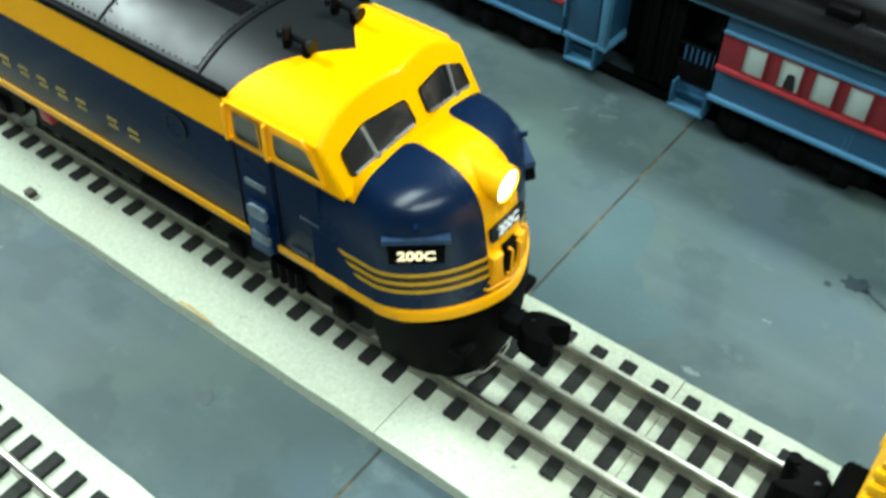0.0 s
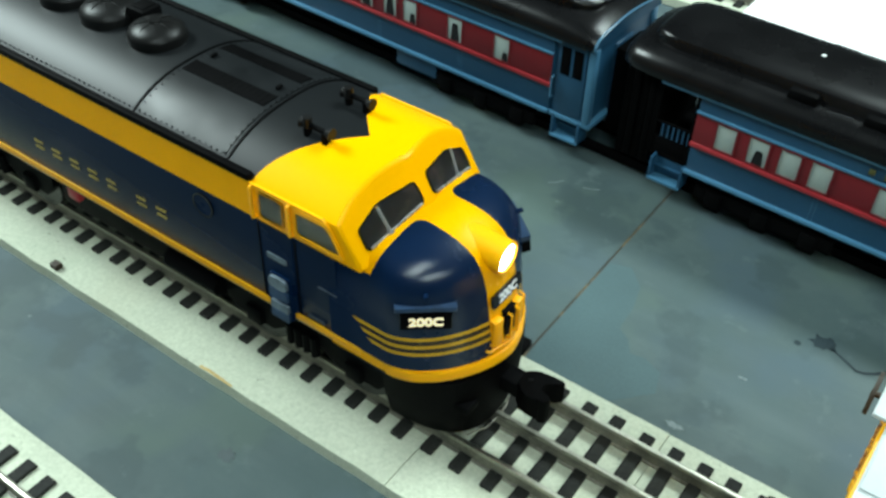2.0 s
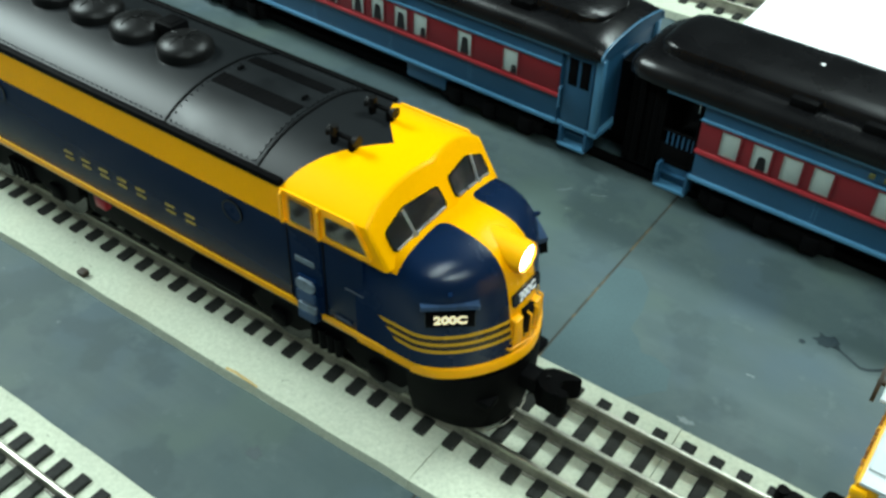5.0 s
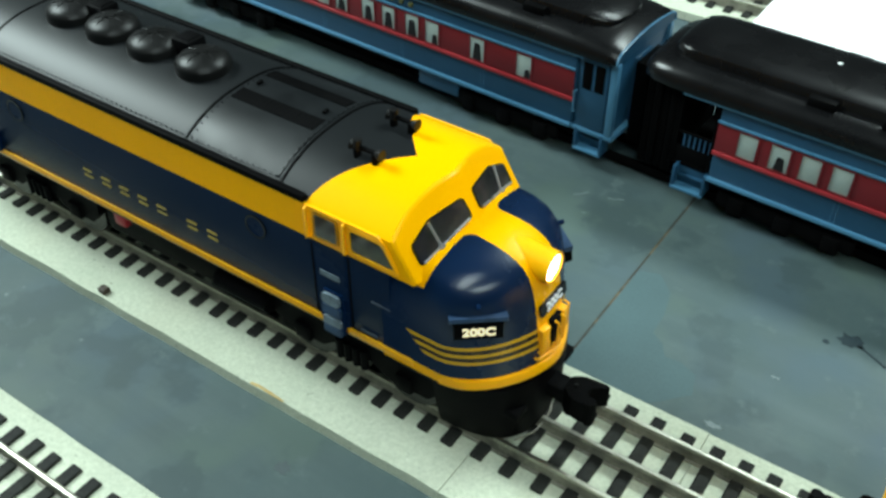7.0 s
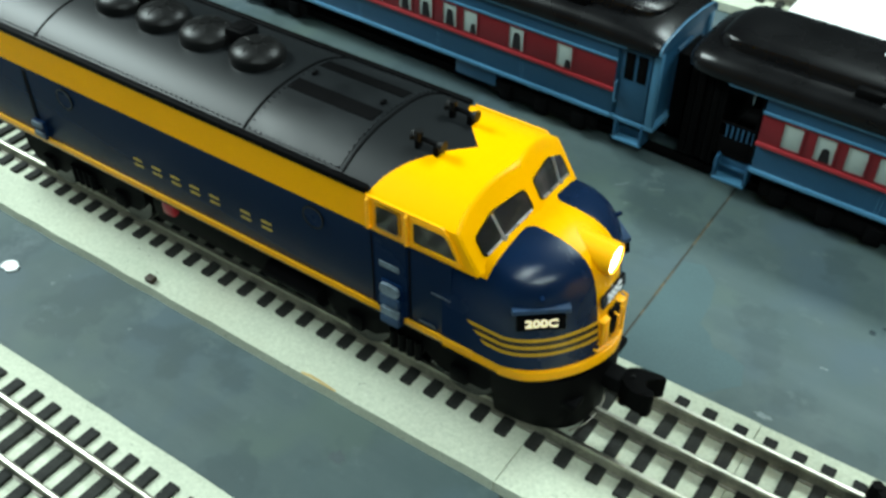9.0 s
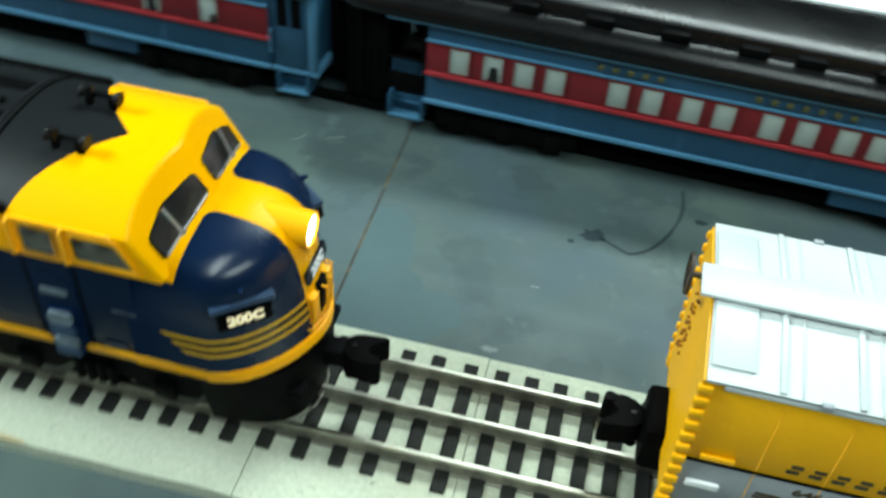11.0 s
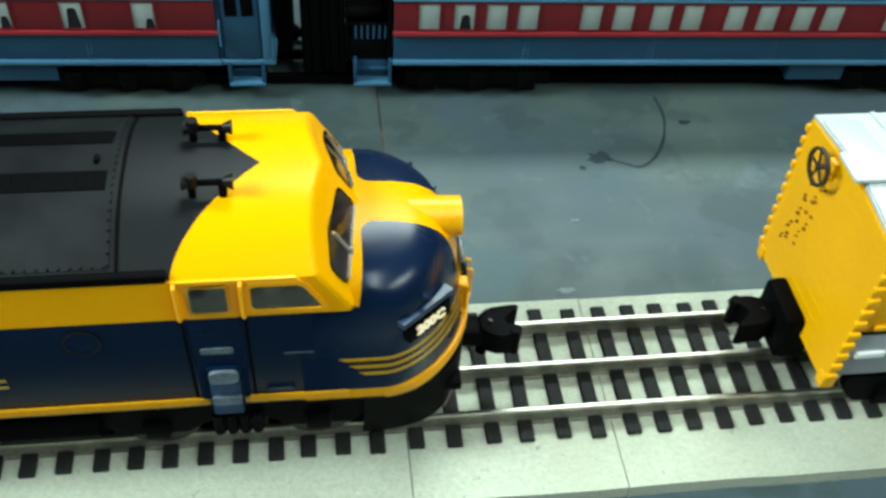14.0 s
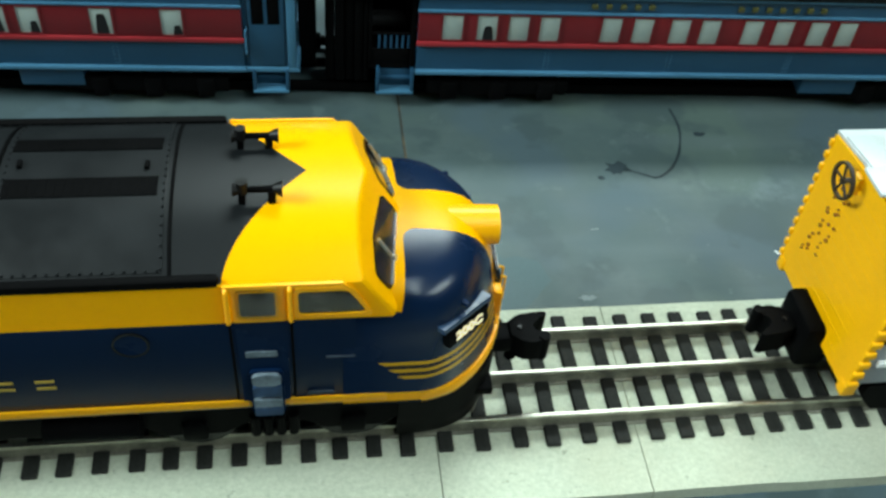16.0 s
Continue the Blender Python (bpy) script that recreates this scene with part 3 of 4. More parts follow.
# number boards round the nose corners
for sign in (-1, 1):
    a, b = Vector((39.6, 28.4 * sign, 0)), Vector((52.4, 17.8 * sign, 0))
    right = (b - a) if sign < 0 else (a - b)
    right.normalize()
    up = Vector((-0.10, -0.10 * sign, 1)).normalized()
    n = right.cross(up)
    mid = (a + b) / 2 + Vector((0, 0, 64.3)) + n * 1.5
    board = part("number_board", prism([(-7.0, -2.6), (7.0, -2.6), (7.0, 2.4), (-7.0, 2.4)], mid - n * 5.0, right, up, 5.2, bevel=0.3), black, loco, "black lit number board")
    part("number_board_hood", prism([(-8.4, 3.0), (8.4, 3.0), (8.4, 4.6), (-8.4, 4.6)], mid - n * 5.4, right, up, 5.6, bevel=0.5), step_blue, board, "navy hood over the number board")
    text("number", "200C", 3.6, lit_number, board, plane_pose(mid + n * 0.35 + up * -0.1, right, up), 0.12, "glowing pale yellow number", 1.20)
    part("class_lamp", rod(mid + up * 7.6 - n * 1.6, mid + up * 7.6 + n * 0.5, 0.9, 0.7, 12), navy, loco, "tiny navy marker lamp above the number board")

plate = part("nose_number_plate", prism(rounded([(-7.2, -2.0), (7.2, -2.0), (7.2, 2.0), (-7.2, 2.0)], 0.6), (56.6, 0, 63.6), (0, 1, 0), (-0.16, 0, 1), 0.9), black_gloss, loco, "number plate under the headlight")
text("number", "200C", 4.0, white_card, plate, plane_pose((57.6, 0, 63.6), (0, 1, 0), (-0.16, 0, 1)), 0.1)
# grab irons and coupling doors on the nose front
for y in (-5.2, 5.2):
    part("nose_door_panel", block(56.0, 59.2, y - 1.7, y + 1.7, 46.8, 57.0, 0.5), yellow, loco, "small yellow nose door panel")
part("nose_recess", block(57.0, 59.3, -2.6, 2.6, 47, 58, 0.3), black, loco, "dark recess between the nose doors")
for y in (-7.6, -1.8, 1.8, 7.6):
    x = 59.6 - 0.035 * y * y
    part("grab_iron", bent([(x - 0.6, y, 57.5), (x + 1.2, y, 57.0), (x + 1.2, y, 48.5), (x - 0.6, y, 48.0)], 0.36), yellow, loco, "yellow wire grab iron")
part("grab_iron", bent([(56, -9, 46.6), (58.4, -9, 46.6), (61.0, 0, 46.6), (58.4, 9, 46.6), (56, 9, 46.6)], 0.36), yellow, loco, "yellow wire grab iron")

# roof panels, seams, vents and rivets
for x in (-60.9, -21.6, -161.0):
    bm = bmesh.new()
    ys = [-26.8 + 53.6 * i / 24 for i in range(25)]
    rows = [[bm.verts.new((x + dx, y, roof_z(y) + h)) for y in ys] for dx, h in ((-0.5, -0.2), (-0.35, 0.3), (0.35, 0.3), (0.5, -0.2))]
    for a, b in zip(rows, rows[1:]):
        for i in range(24):
            bm.faces.new((a[i], a[i + 1], b[i + 1], b[i]))
    part("roof_seam", bm, black, loco, "raised seam across the black roof")


def roof_plate(x0, x1, y0, y1, lift, bm=None, steps=8):
    """A thin plate that follows the roof's curve."""
    bm = bm or bmesh.new()
    ys = [y0 + (y1 - y0) * i / steps for i in range(steps + 1)]
    rows = [[bm.verts.new((x, y, roof_z(y) + h)) for y in ys] for x, h in ((x0, -0.3), (x0, lift), (x1, lift), (x1, -0.3))]
    for a, b in zip(rows, rows[1:]):
        for i in range(steps):
            bm.faces.new((a[i], a[i + 1], b[i + 1], b[i]))
    for i in (0, steps):
        bm.faces.new([r[i] for r in rows])
    return bm


hatch = part("roof_hatch", roof_plate(-59.4, -23.0, -25.6, 25.6, 0.22, steps=20), roof_grey, loco, "wide riveted roof hatch panel")
for y, w in ((-4.3, 3.0), (11.4, 2.6)):
    vent = part("roof_vent", roof_plate(-58.6, -24.8, y - w, y + w, 0.45), black, hatch, "long dark louvred roof vent")
    for i in range(17):
        x = -58.0 + 2.0 * i
        part("louvre", roof_plate(x, x + 0.8, y - w + 0.4, y + w - 0.4, 0.53, steps=2), black, vent)
for x, y in ((-27.6, 2.4), (-56, 3.6)):
    part("hatch_latch", block(x - 0.6, x + 0.6, y - 1.2, y + 1.2, roof_z(y), roof_z(y) + 1.3, 0.3), black, hatch)

for sign in (-1, 1):
    bm = bmesh.new()
    for i in range(150):
        x = -222 + 2.3 * i
        if x > -22:
            break
        y = 25.2 * sign
        bmesh.ops.create_cone(bm, cap_ends=True, segments=6, radius1=0.4, radius2=0.25, depth=0.5, matrix=Matrix.Translation((x, y, roof_z(y) + 0.25)))
    tagged(part("rivet_row", bm, roof_grey, loco, "row of tiny rivets along the roof edge"), kind="stuff")
    # Gutter widened in matte black: the roof edge's lack of sheen is painted.
    part("gutter", block(-228, -11.0, HALF - 2.2 if sign > 0 else -HALF - 0.5, HALF + 0.5 if sign > 0 else -HALF + 2.2, 86.9, 89.5, 0.9), black, loco, "black gutter strip, widened to darken the roof edge")
for x in (-58.9, -23.4):
    bm = bmesh.new()
    for i in range(22):
        y = -25 + 50 * i / 21
        bmesh.ops.create_cone(bm, cap_ends=True, segments=6, radius1=0.38, radius2=0.2, depth=0.4, matrix=Matrix.Translation((x, y, roof_z(y) + 0.4)))
    tagged(part("rivet_row", bm, roof_grey, loco, "row of tiny rivets along the roof edge"), kind="stuff")

# four domed fans, with stacks between the pairs
FAN_Y = 1.0
for x in (-143.5, -122.5, -101.5, -78.5):
    bm = bmesh.new()
    profile = [(9.5, 93.0), (9.5, 97.4), (9.1, 98.3), (7.9, 99.5), (5.5, 100.6), (2.7, 101.1)]
    rows = [[bm.verts.new((x + r * math.cos(2 * math.pi * i / 32), FAN_Y + r * math.sin(2 * math.pi * i / 32), z)) for i in range(32)] for r, z in profile]
    for a, b in zip(rows, rows[1:]):
        for i in range(32):
            bm.faces.new((a[i], a[(i + 1) % 32], b[(i + 1) % 32], b[i]))
    bm.faces.new(rows[-1])
    fan = part("roof_fan", bm, fan_black, loco, "round domed black cooling fan")
    for i in range(8):
        a = 2 * math.pi * i / 8
        c, s = math.cos(a), math.sin(a)
        part("fan_rib", bent([(x + 8.8 * c, FAN_Y + 8.8 * s, 98.6), (x + 5.7 * c, FAN_Y + 5.7 * s, 100.65), (x + 2.5 * c, FAN_Y + 2.5 * s, 101.3)], 0.16, 5), fan_black, fan)
    part("fan_hub", rod((x, FAN_Y, 100.7), (x, FAN_Y, 101.8), 2.4, 1.8, 16), fan_black, fan)
for x in (-133.0, -90.0):
    stack = part("exhaust_stack", block(x - 4.2, x + 4.2, 2.0, 10.5, 93.0, 101.0, 1.2), black, loco, "black exhaust stack between the fans")
    part("stack_opening", block(x - 2.8, x + 2.8, 3.6, 9.0, 100.6, 101.3, 0.2), black, stack)


def air_horn(x, y):
    z = roof_z(y) + 3.4
    horn = part("air_horn", rod((x - 4.6, y, z), (x + 4.4, y, z), 0.8, 0.8, 14), black, loco, "twin-ended black air horn")
    part("bell", rod((x + 3.6, y, z), (x + 5.7, y, z), 1.0, 1.9, 18), fan_black, horn)
    part("bell", rod((x - 4.0, y, z), (x - 5.4, y, z), 1.0, 1.7, 18), fan_black, horn)
    part("bracket", block(x - 4.2, x - 2.6, y - 1.2, y + 1.3, z - 5.0, z, 0.4), black, horn)
    part("bracket", block(x + 2.4, x + 4.2, y - 1.2, y + 1.3, z - 5.0, z, 0.4), black, horn)
    part("diaphragm", rod((x - 3.2, y, z - 0.8), (x - 3.2, y, z + 2.4), 1.3, 1.3, 14), fan_black, horn)


air_horn(-2.4, -9.4)
air_horn(-3.2, 9.4)

# cab sides: door, windows, ladder steps
for sign in (-1, 1):
    face = sign * HALF
    right = (1, 0, 0) if sign < 0 else (-1, 0, 0)
    ux = (lambda x: x) if sign < 0 else (lambda x: -x)

    def panel(corners, r, lift, thick, material, name, parent, label="", frame_width=None):
        pts = [(ux(x), z) for x, z in corners]
        if sign > 0:
            pts = pts[::-1]
        line = rounded(pts, r)
        origin = (0, face + sign * lift, 0)
        bm = ring(line, frame_width, origin, right, (0, 0, 1), thick) if frame_width else prism(line, origin, right, (0, 0, 1), thick)
        return part(name, bm, material, parent, label)

    door = panel([(-8.6, 44.2), (3.0, 44.2), (3.0, 74.3), (-8.6, 74.3)], 0.6, -0.15, 0.45, navy, "cab_door", loco, "navy cab door with a window")
    panel([(-8.6, 74.9), (3.0, 74.9), (3.0, 87.4), (-8.6, 87.4)], 0.6, -0.15, 0.5, yellow, "door_top", door, "yellow upper door panel")
    w1 = [(-7.7, 76.7), (1.5, 76.7), (1.5, 86.0), (-7.7, 86.0)]
    panel(w1, 1.2, 0.36, 0.25, side_shade, "door_window", door, "dark cab door window")
    panel(w1, 1.2, 0.3, 0.5, yellow, "window_frame", door, "", 0.6)
    panel(w1, 1.1, 0.62, 0.2, glass, "window_glass", door, "clear glossy window pane")
    w2 = [(6.0, 77.0), (21.4, 77.0), (17.0, 85.6), (6.0, 85.6)]
    side = panel(w2, 1.3, 0.02, 0.2, side_shade, "side_window", loco, "dark cab side window with slanted front")
    panel([(5.0, 76.0), (23.2, 76.0), (17.9, 86.4), (5.0, 86.4)], 1.8, -0.1, 0.9, yellow, "window_frame", side, "", 1.3)
    panel(w2, 1.1, 0.3, 0.2, glass, "window_glass", side, "clear glossy window pane")
    panel([(-10.6, 86.3), (17.2, 86.3), (16.0, 87.5), (-10.6, 87.5)], 0.4, -0.1, 0.8, yellow, "drip_rail", loco, "yellow drip rail over the cab windows")
    for x in (-9.8, 4.2):
        part("handrail", bent([(x, face - sign * 0.2, 87.0), (x, face + sign * 1.5, 86.4), (x, face + sign * 1.5, 76.2), (x, face - sign * 0.2, 75.6)], 0.55), yellow, loco, "yellow vertical cab handrail")
        part("door_groove", block(x - 0.35, x + 0.35, face - 0.12, face + 0.12, 44.4, 73.6), black, loco)
    panel([(-7.0, 62.2), (0.5, 62.2), (0.5, 64.2), (-7.0, 64.2)], 0.4, -0.1, 0.7, step_grey, "kick_plate", door, "worn grey metal kick plate")
    ladder = panel([(-6.6, 40.0), (1.6, 40.0), (1.6, 57.4), (-6.6, 57.4)], 1.6, -0.1, 1.4, navy, "step_well", loco, "navy ladder with worn grey treads")
    for z0, z1, corner, paint, words in ((52.6, 57.0, 1.9, step_grey, "worn grey step tread"), (48.4, 52.2, 0.5, step_blue, "blue step plate"), (43.9, 47.0, 0.6, step_grey, "worn grey step tread"), (40.4, 43.5, 0.5, step_blue, "blue step plate")):
        panel([(-6.0, z0), (1.0, z0), (1.0, z1), (-6.0, z1)], corner, 1.1, 1.2, paint, "tread", ladder, words)
    for x in (-32.4, -149.0):
        port = rod((x, face - sign * 0.3, 68.6), (x, face + sign * 0.45, 68.6), 3.9, seg=24)
        hole = part("porthole", port, navy, loco, "dark round porthole window")
        part("porthole_rim", ring([(4.2 * math.cos(a * math.pi / 12), 4.2 * math.sin(a * math.pi / 12)) for a in range(24)], 0.5, (x, face, 68.6), right, (0, 0, 1), 0.6), black_gloss, hole)
    part("lower_moulding", block(REAR, -7.4, face - 0.1 if sign > 0 else face - 0.3, face + 0.3 if sign > 0 else face + 0.1, 41.7, 44.6, 0.12), yellow, loco, "thin yellow stripe along the body's foot")
    part("lower_moulding", block(2.4, 27.0, face - 0.1 if sign > 0 else face - 0.3, face + 0.3 if sign > 0 else face + 0.1, 41.7, 44.6, 0.12), yellow, loco)
    # rear door with step
    part("rear_door_groove", block(-172.0, -169.8, face - 0.15, face + 0.15, 44, 73), black, loco)
    rear = panel([(-173.2, 44.0), (-166.6, 44.0), (-166.6, 52.0), (-173.2, 52.0)], 0.8, -0.1, 1.4, navy, "rear_step", loco)
    panel([(-172.6, 49.4), (-167.2, 49.4), (-167.2, 51.6), (-172.6, 51.6)], 0.6, 1.1, 1.0, step_grey, "tread", rear)
    panel([(-172.6, 45.0), (-167.2, 45.0), (-167.2, 47.2), (-172.6, 47.2)], 0.6, 1.1, 1.0, step_grey, "tread", rear)
    # railway name in gold, as plain bars
    x = -117.4
    for word in (5, 2):
        for i in range(word):
            for low in (53.0, 55.5):
                panel([(x + 0.4, low), (x + 4.8, low), (x + 4.8, low + 0.9), (x + 0.4, low + 0.9)], 0.2, -0.1, 0.28, gold, "letter_bar", loco, "gold railway name drawn as bars")
            x += 9.3
        x += 5.0
    panel([(12.0, 60.2), (19.0, 60.2), (19.0, 60.8), (12.0, 60.8)], 0.2, -0.05, 0.3, mark_grey, "maker_mark", loco)
    panel([(7.0, 46.0), (14.0, 46.0), (13.2, 47.0), (7.6, 47.0)], 0.2, -0.05, 0.4, mark_grey, "lifting_lug", loco)

# pilot, couplers, trucks and tank
bm = bmesh.new()
count, levels = 28, [(9.5, 55.0, 17.5), (12.0, 57.8, 20.0), (24.0, 59.6, 22.8), (33.0, 59.6, 24.0), (38.6, 59.2, 25.0)]
rows = []
for z, tip, w in levels:
    line = []
    for i in range(count + 1):
        a = -math.pi / 2 + math.pi * i / count
        line.append(bm.verts.new((31 + (tip - 31) * abs(math.cos(a)) ** 0.75, math.copysign(w * abs(math.sin(a)) ** 0.75, math.sin(a)), z)))
    rows.append(line)
for a, b in zip(rows, rows[1:]):
    for i in range(count):
        bm.faces.new((a[i], a[i + 1], b[i + 1], b[i]))
bm.faces.new(rows[-1])
bm.faces.new(rows[0][::-1])
pilot = part("pilot", bm, black, loco, "black rounded pilot below the nose")
part("pilot_edge", bent([(54.5, -12, 9.4), (57.6, -6, 9.2), (58.3, 0, 9.2), (57.6, 6, 9.2), (54.5, 12, 9.4)], 0.3), rail_dull, pilot, "bright worn pilot edge")
for y in (-15, 15):
    part("pilot_step", block(50, 58.0, y - 3, y + 3, 26, 29, 0.6), black, pilot)


def knuckle_coupler(parent, x, d, z):
    """A black coupler that points along d (+1 or -1)."""
    c = part("coupler", block(min(x, x + 8 * d), max(x, x + 8 * d), -3.4, 3.4, z - 3, z + 3, 0.9), black, parent, "black knuckle coupler")
    x += 7 * d
    plan = [(u * 0.86, v * 0.86) for u, v in ((0, -3.4), (4.5, -6.2), (9.0, -6.6), (12.6, -5.6), (13.8, -3.6), (12.4, -2.4), (9.6, -2.6), (8.0, -0.4), (8.2, 2.4), (11.6, 3.6), (14.2, 6.0), (12.6, 7.0), (8.4, 6.2), (3.4, 5.6), (0, 3.4))]
    part("coupler_head", prism(rounded(plan, 0.7, 2), (x, 0, z - 4.2), (d, 0, 0), (0, d, 0), 8.2, bevel=0.5), black, c, "hooked black knuckle head")
    part("knuckle", rod((x + 9.8 * d, -3.8 * d, z - 4.8), (x + 9.8 * d, -3.8 * d, z + 4.6), 1.7, seg=16), black, c)
    part("uncoupling_arm", rod((x + 1.5 * d, 0, z - 4.5), (x + 1.5 * d, 0, z - 9.0), 1.1, 1.8, 14), black, c)
    part("pivot_pin", rod((x + 3 * d, 0, z + 3.8), (x + 3 * d, 0, z + 4.6), 0.6, seg=12), fan_black, c, "small dark pivot pin")
    return c


knuckle_coupler(loco, 58.0, 1, 29.0)


def truck(parent, x, half=15.9, wheels=(-17, 17), width=21.0, low=16.0, high=34.0, r=12.0, material=None):
    material = material or black
    frame_ob = part("truck", block(x + wheels[0] - 13, x + wheels[1] + 13, -7, 7, low + 8, high, 1.0), material, parent, "black wheel truck")
    for sign in (-1, 1):
        y = sign * width
        outline = rounded([(wheels[0] - 14, 9), (wheels[0] - 9, 3), (wheels[0] + 8, 3), (0 - 8, 7), (0 + 8, 7), (wheels[1] - 8, 3), (wheels[1] + 9, 3), (wheels[1] + 14, 9), (wheels[1] + 14, 15), (wheels[0] - 14, 15)], 1.0, 2)
        if sign < 0:
            side_bm = prism(outline, (x, y, low), (1, 0, 0), (0, 0, 1), 3.0)
        else:
            side_bm = prism([(-u, v) for u, v in outline][::-1], (x, y, low), (-1, 0, 0), (0, 0, 1), 3.0)
        part("side_frame", side_bm, material, frame_ob)
        for w in wheels:
            part("journal_box", block(x + w - 3.4, x + w + 3.4, y - 4.6, y + 4.6, low + 2, low + 9, 1.0), material, frame_ob)
        for k in (-5, -1.7, 1.7, 5):
            part("leaf_spring", rod((x + k, y + 3.4 * sign, low + 3), (x + k, y + 3.4 * sign, low + 11), 1.5, seg=10), material, frame_ob)
        part("brake_rod", rod((x + wheels[0] - 10, y + 2 * sign, low + 12), (x + wheels[1] + 10, y + 2 * sign, low + 12), 0.9, seg=8), material, frame_ob)
    for w in wheels:
        for sign in (-1, 1):
            part("wheel", rod((x + w, sign * (half - 2.4), RAIL_TOP + r), (x + w, sign * (half + 2.6), RAIL_TOP + r), r, r * 0.97, 24), black_gloss, frame_ob, "dark steel wheel")
    return frame_ob


truck(loco, -2.0, wheels=(-21, 21), width=19.5, low=18.5, high=39.5, r=11.5)
truck(loco, -160.0, wheels=(-21, 21), width=19.5, low=18.5, high=39.5, r=11.5)
part("fuel_tank", block(-124, -44, -21, 21, 20, 39.5, 2.5), black, loco, "long black fuel tank under the body")
part("tank_valve", block(-113, -107, -24.5, -21.5, 30, 36, 0.8), red_plastic, loco, "small red part on the tank")
part("air_tank", rod((-60, -23.5, 30), (-36, -23.5, 30), 4.0, seg=16), black, loco, "round black air tank")
part("underframe", block(REAR + 2, 24, -24, 24, 36.5, 40.5, 0.5), black, loco)

# ---- the two heavyweight coaches: near side at y 0, sill from x 0 to 248 ----
COACH_W, SILL = 52.0, 18.4
WINDOWS = (8.8, 22.1, 34.4, 46.5, 70.8, 83.4, 98.3, 110.5, 127.8, 140.5, 154.9, 166.8, 192.6, 218.0)


ROOF_HALF = [(27.4, 54.6), (27.9, 56.2), (27.6, 58.4), (26.4, 60.6), (24.4, 62.3), (21.6, 63.5), (17.6, 64.5), (12.0, 65.6), (6.0, 66.3), (0.0, 66.6)]


def stacked(outline, base, stations):
    """A skin through copies of an outline, each at its x, scaled in width and in height over a base."""
    bm = bmesh.new()
    rows = [[bm.verts.new((x, COACH_W / 2 + y * k, base + (z - base) * h)) for y, z in outline] for x, k, h in stations]
    n = len(outline)
    for a, b in zip(rows, rows[1:]):
        for i in range(n):
            bm.faces.new((a[i], a[(i + 1) % n], b[(i + 1) % n], b[i]))
    bm.faces.new(rows[0])
    bm.faces.new(rows[-1][::-1])
    return bm


def coach_roof():
    """A turtle-back roof, drawn in and down at the platform end and cut square at the other."""
    stations = [(-38.0, 0.50, 0.20), (-37.3, 0.68, 0.45), (-35.2, 0.84, 0.72), (-30.5, 0.94, 0.90), (-23.0, 0.99, 0.98), (-12.0, 1.0, 1.0)]
    stations += [(124.0, 1.0, 1.0), (238.0, 1.0, 1.0), (250.0, 0.998, 0.94), (259.0, 0.99, 0.83), (265.4, 0.98, 0.70), (267.2, 0.955, 0.60)]
    return stacked(trimmed(ROOF_HALF), 54.6, stations)


def coach_clerestory():
    """The raised middle of the roof, rounded in plan at both ends."""
    half = [(18.8, 62.0), (18.7, 66.6), (18.1, 68.1), (16.6, 68.9), (11.0, 69.8), (0.0, 70.6)]
    stations = [(-29.6, 0.46, 0.40), (-28.6, 0.66, 0.66), (-26.2, 0.84, 0.86), (-22.0, 0.95, 0.97), (-16.0, 1.0, 1.0), (100.0, 1.0, 1.0), (236.0, 1.0, 1.0)]
    stations += [(244.0, 0.97, 0.95), (250.0, 0.89, 0.84), (254.6, 0.76, 0.72), (257.6, 0.58, 0.60), (259.0, 0.36, 0.50)]
    return stacked(trimmed(half), 62.0, stations)


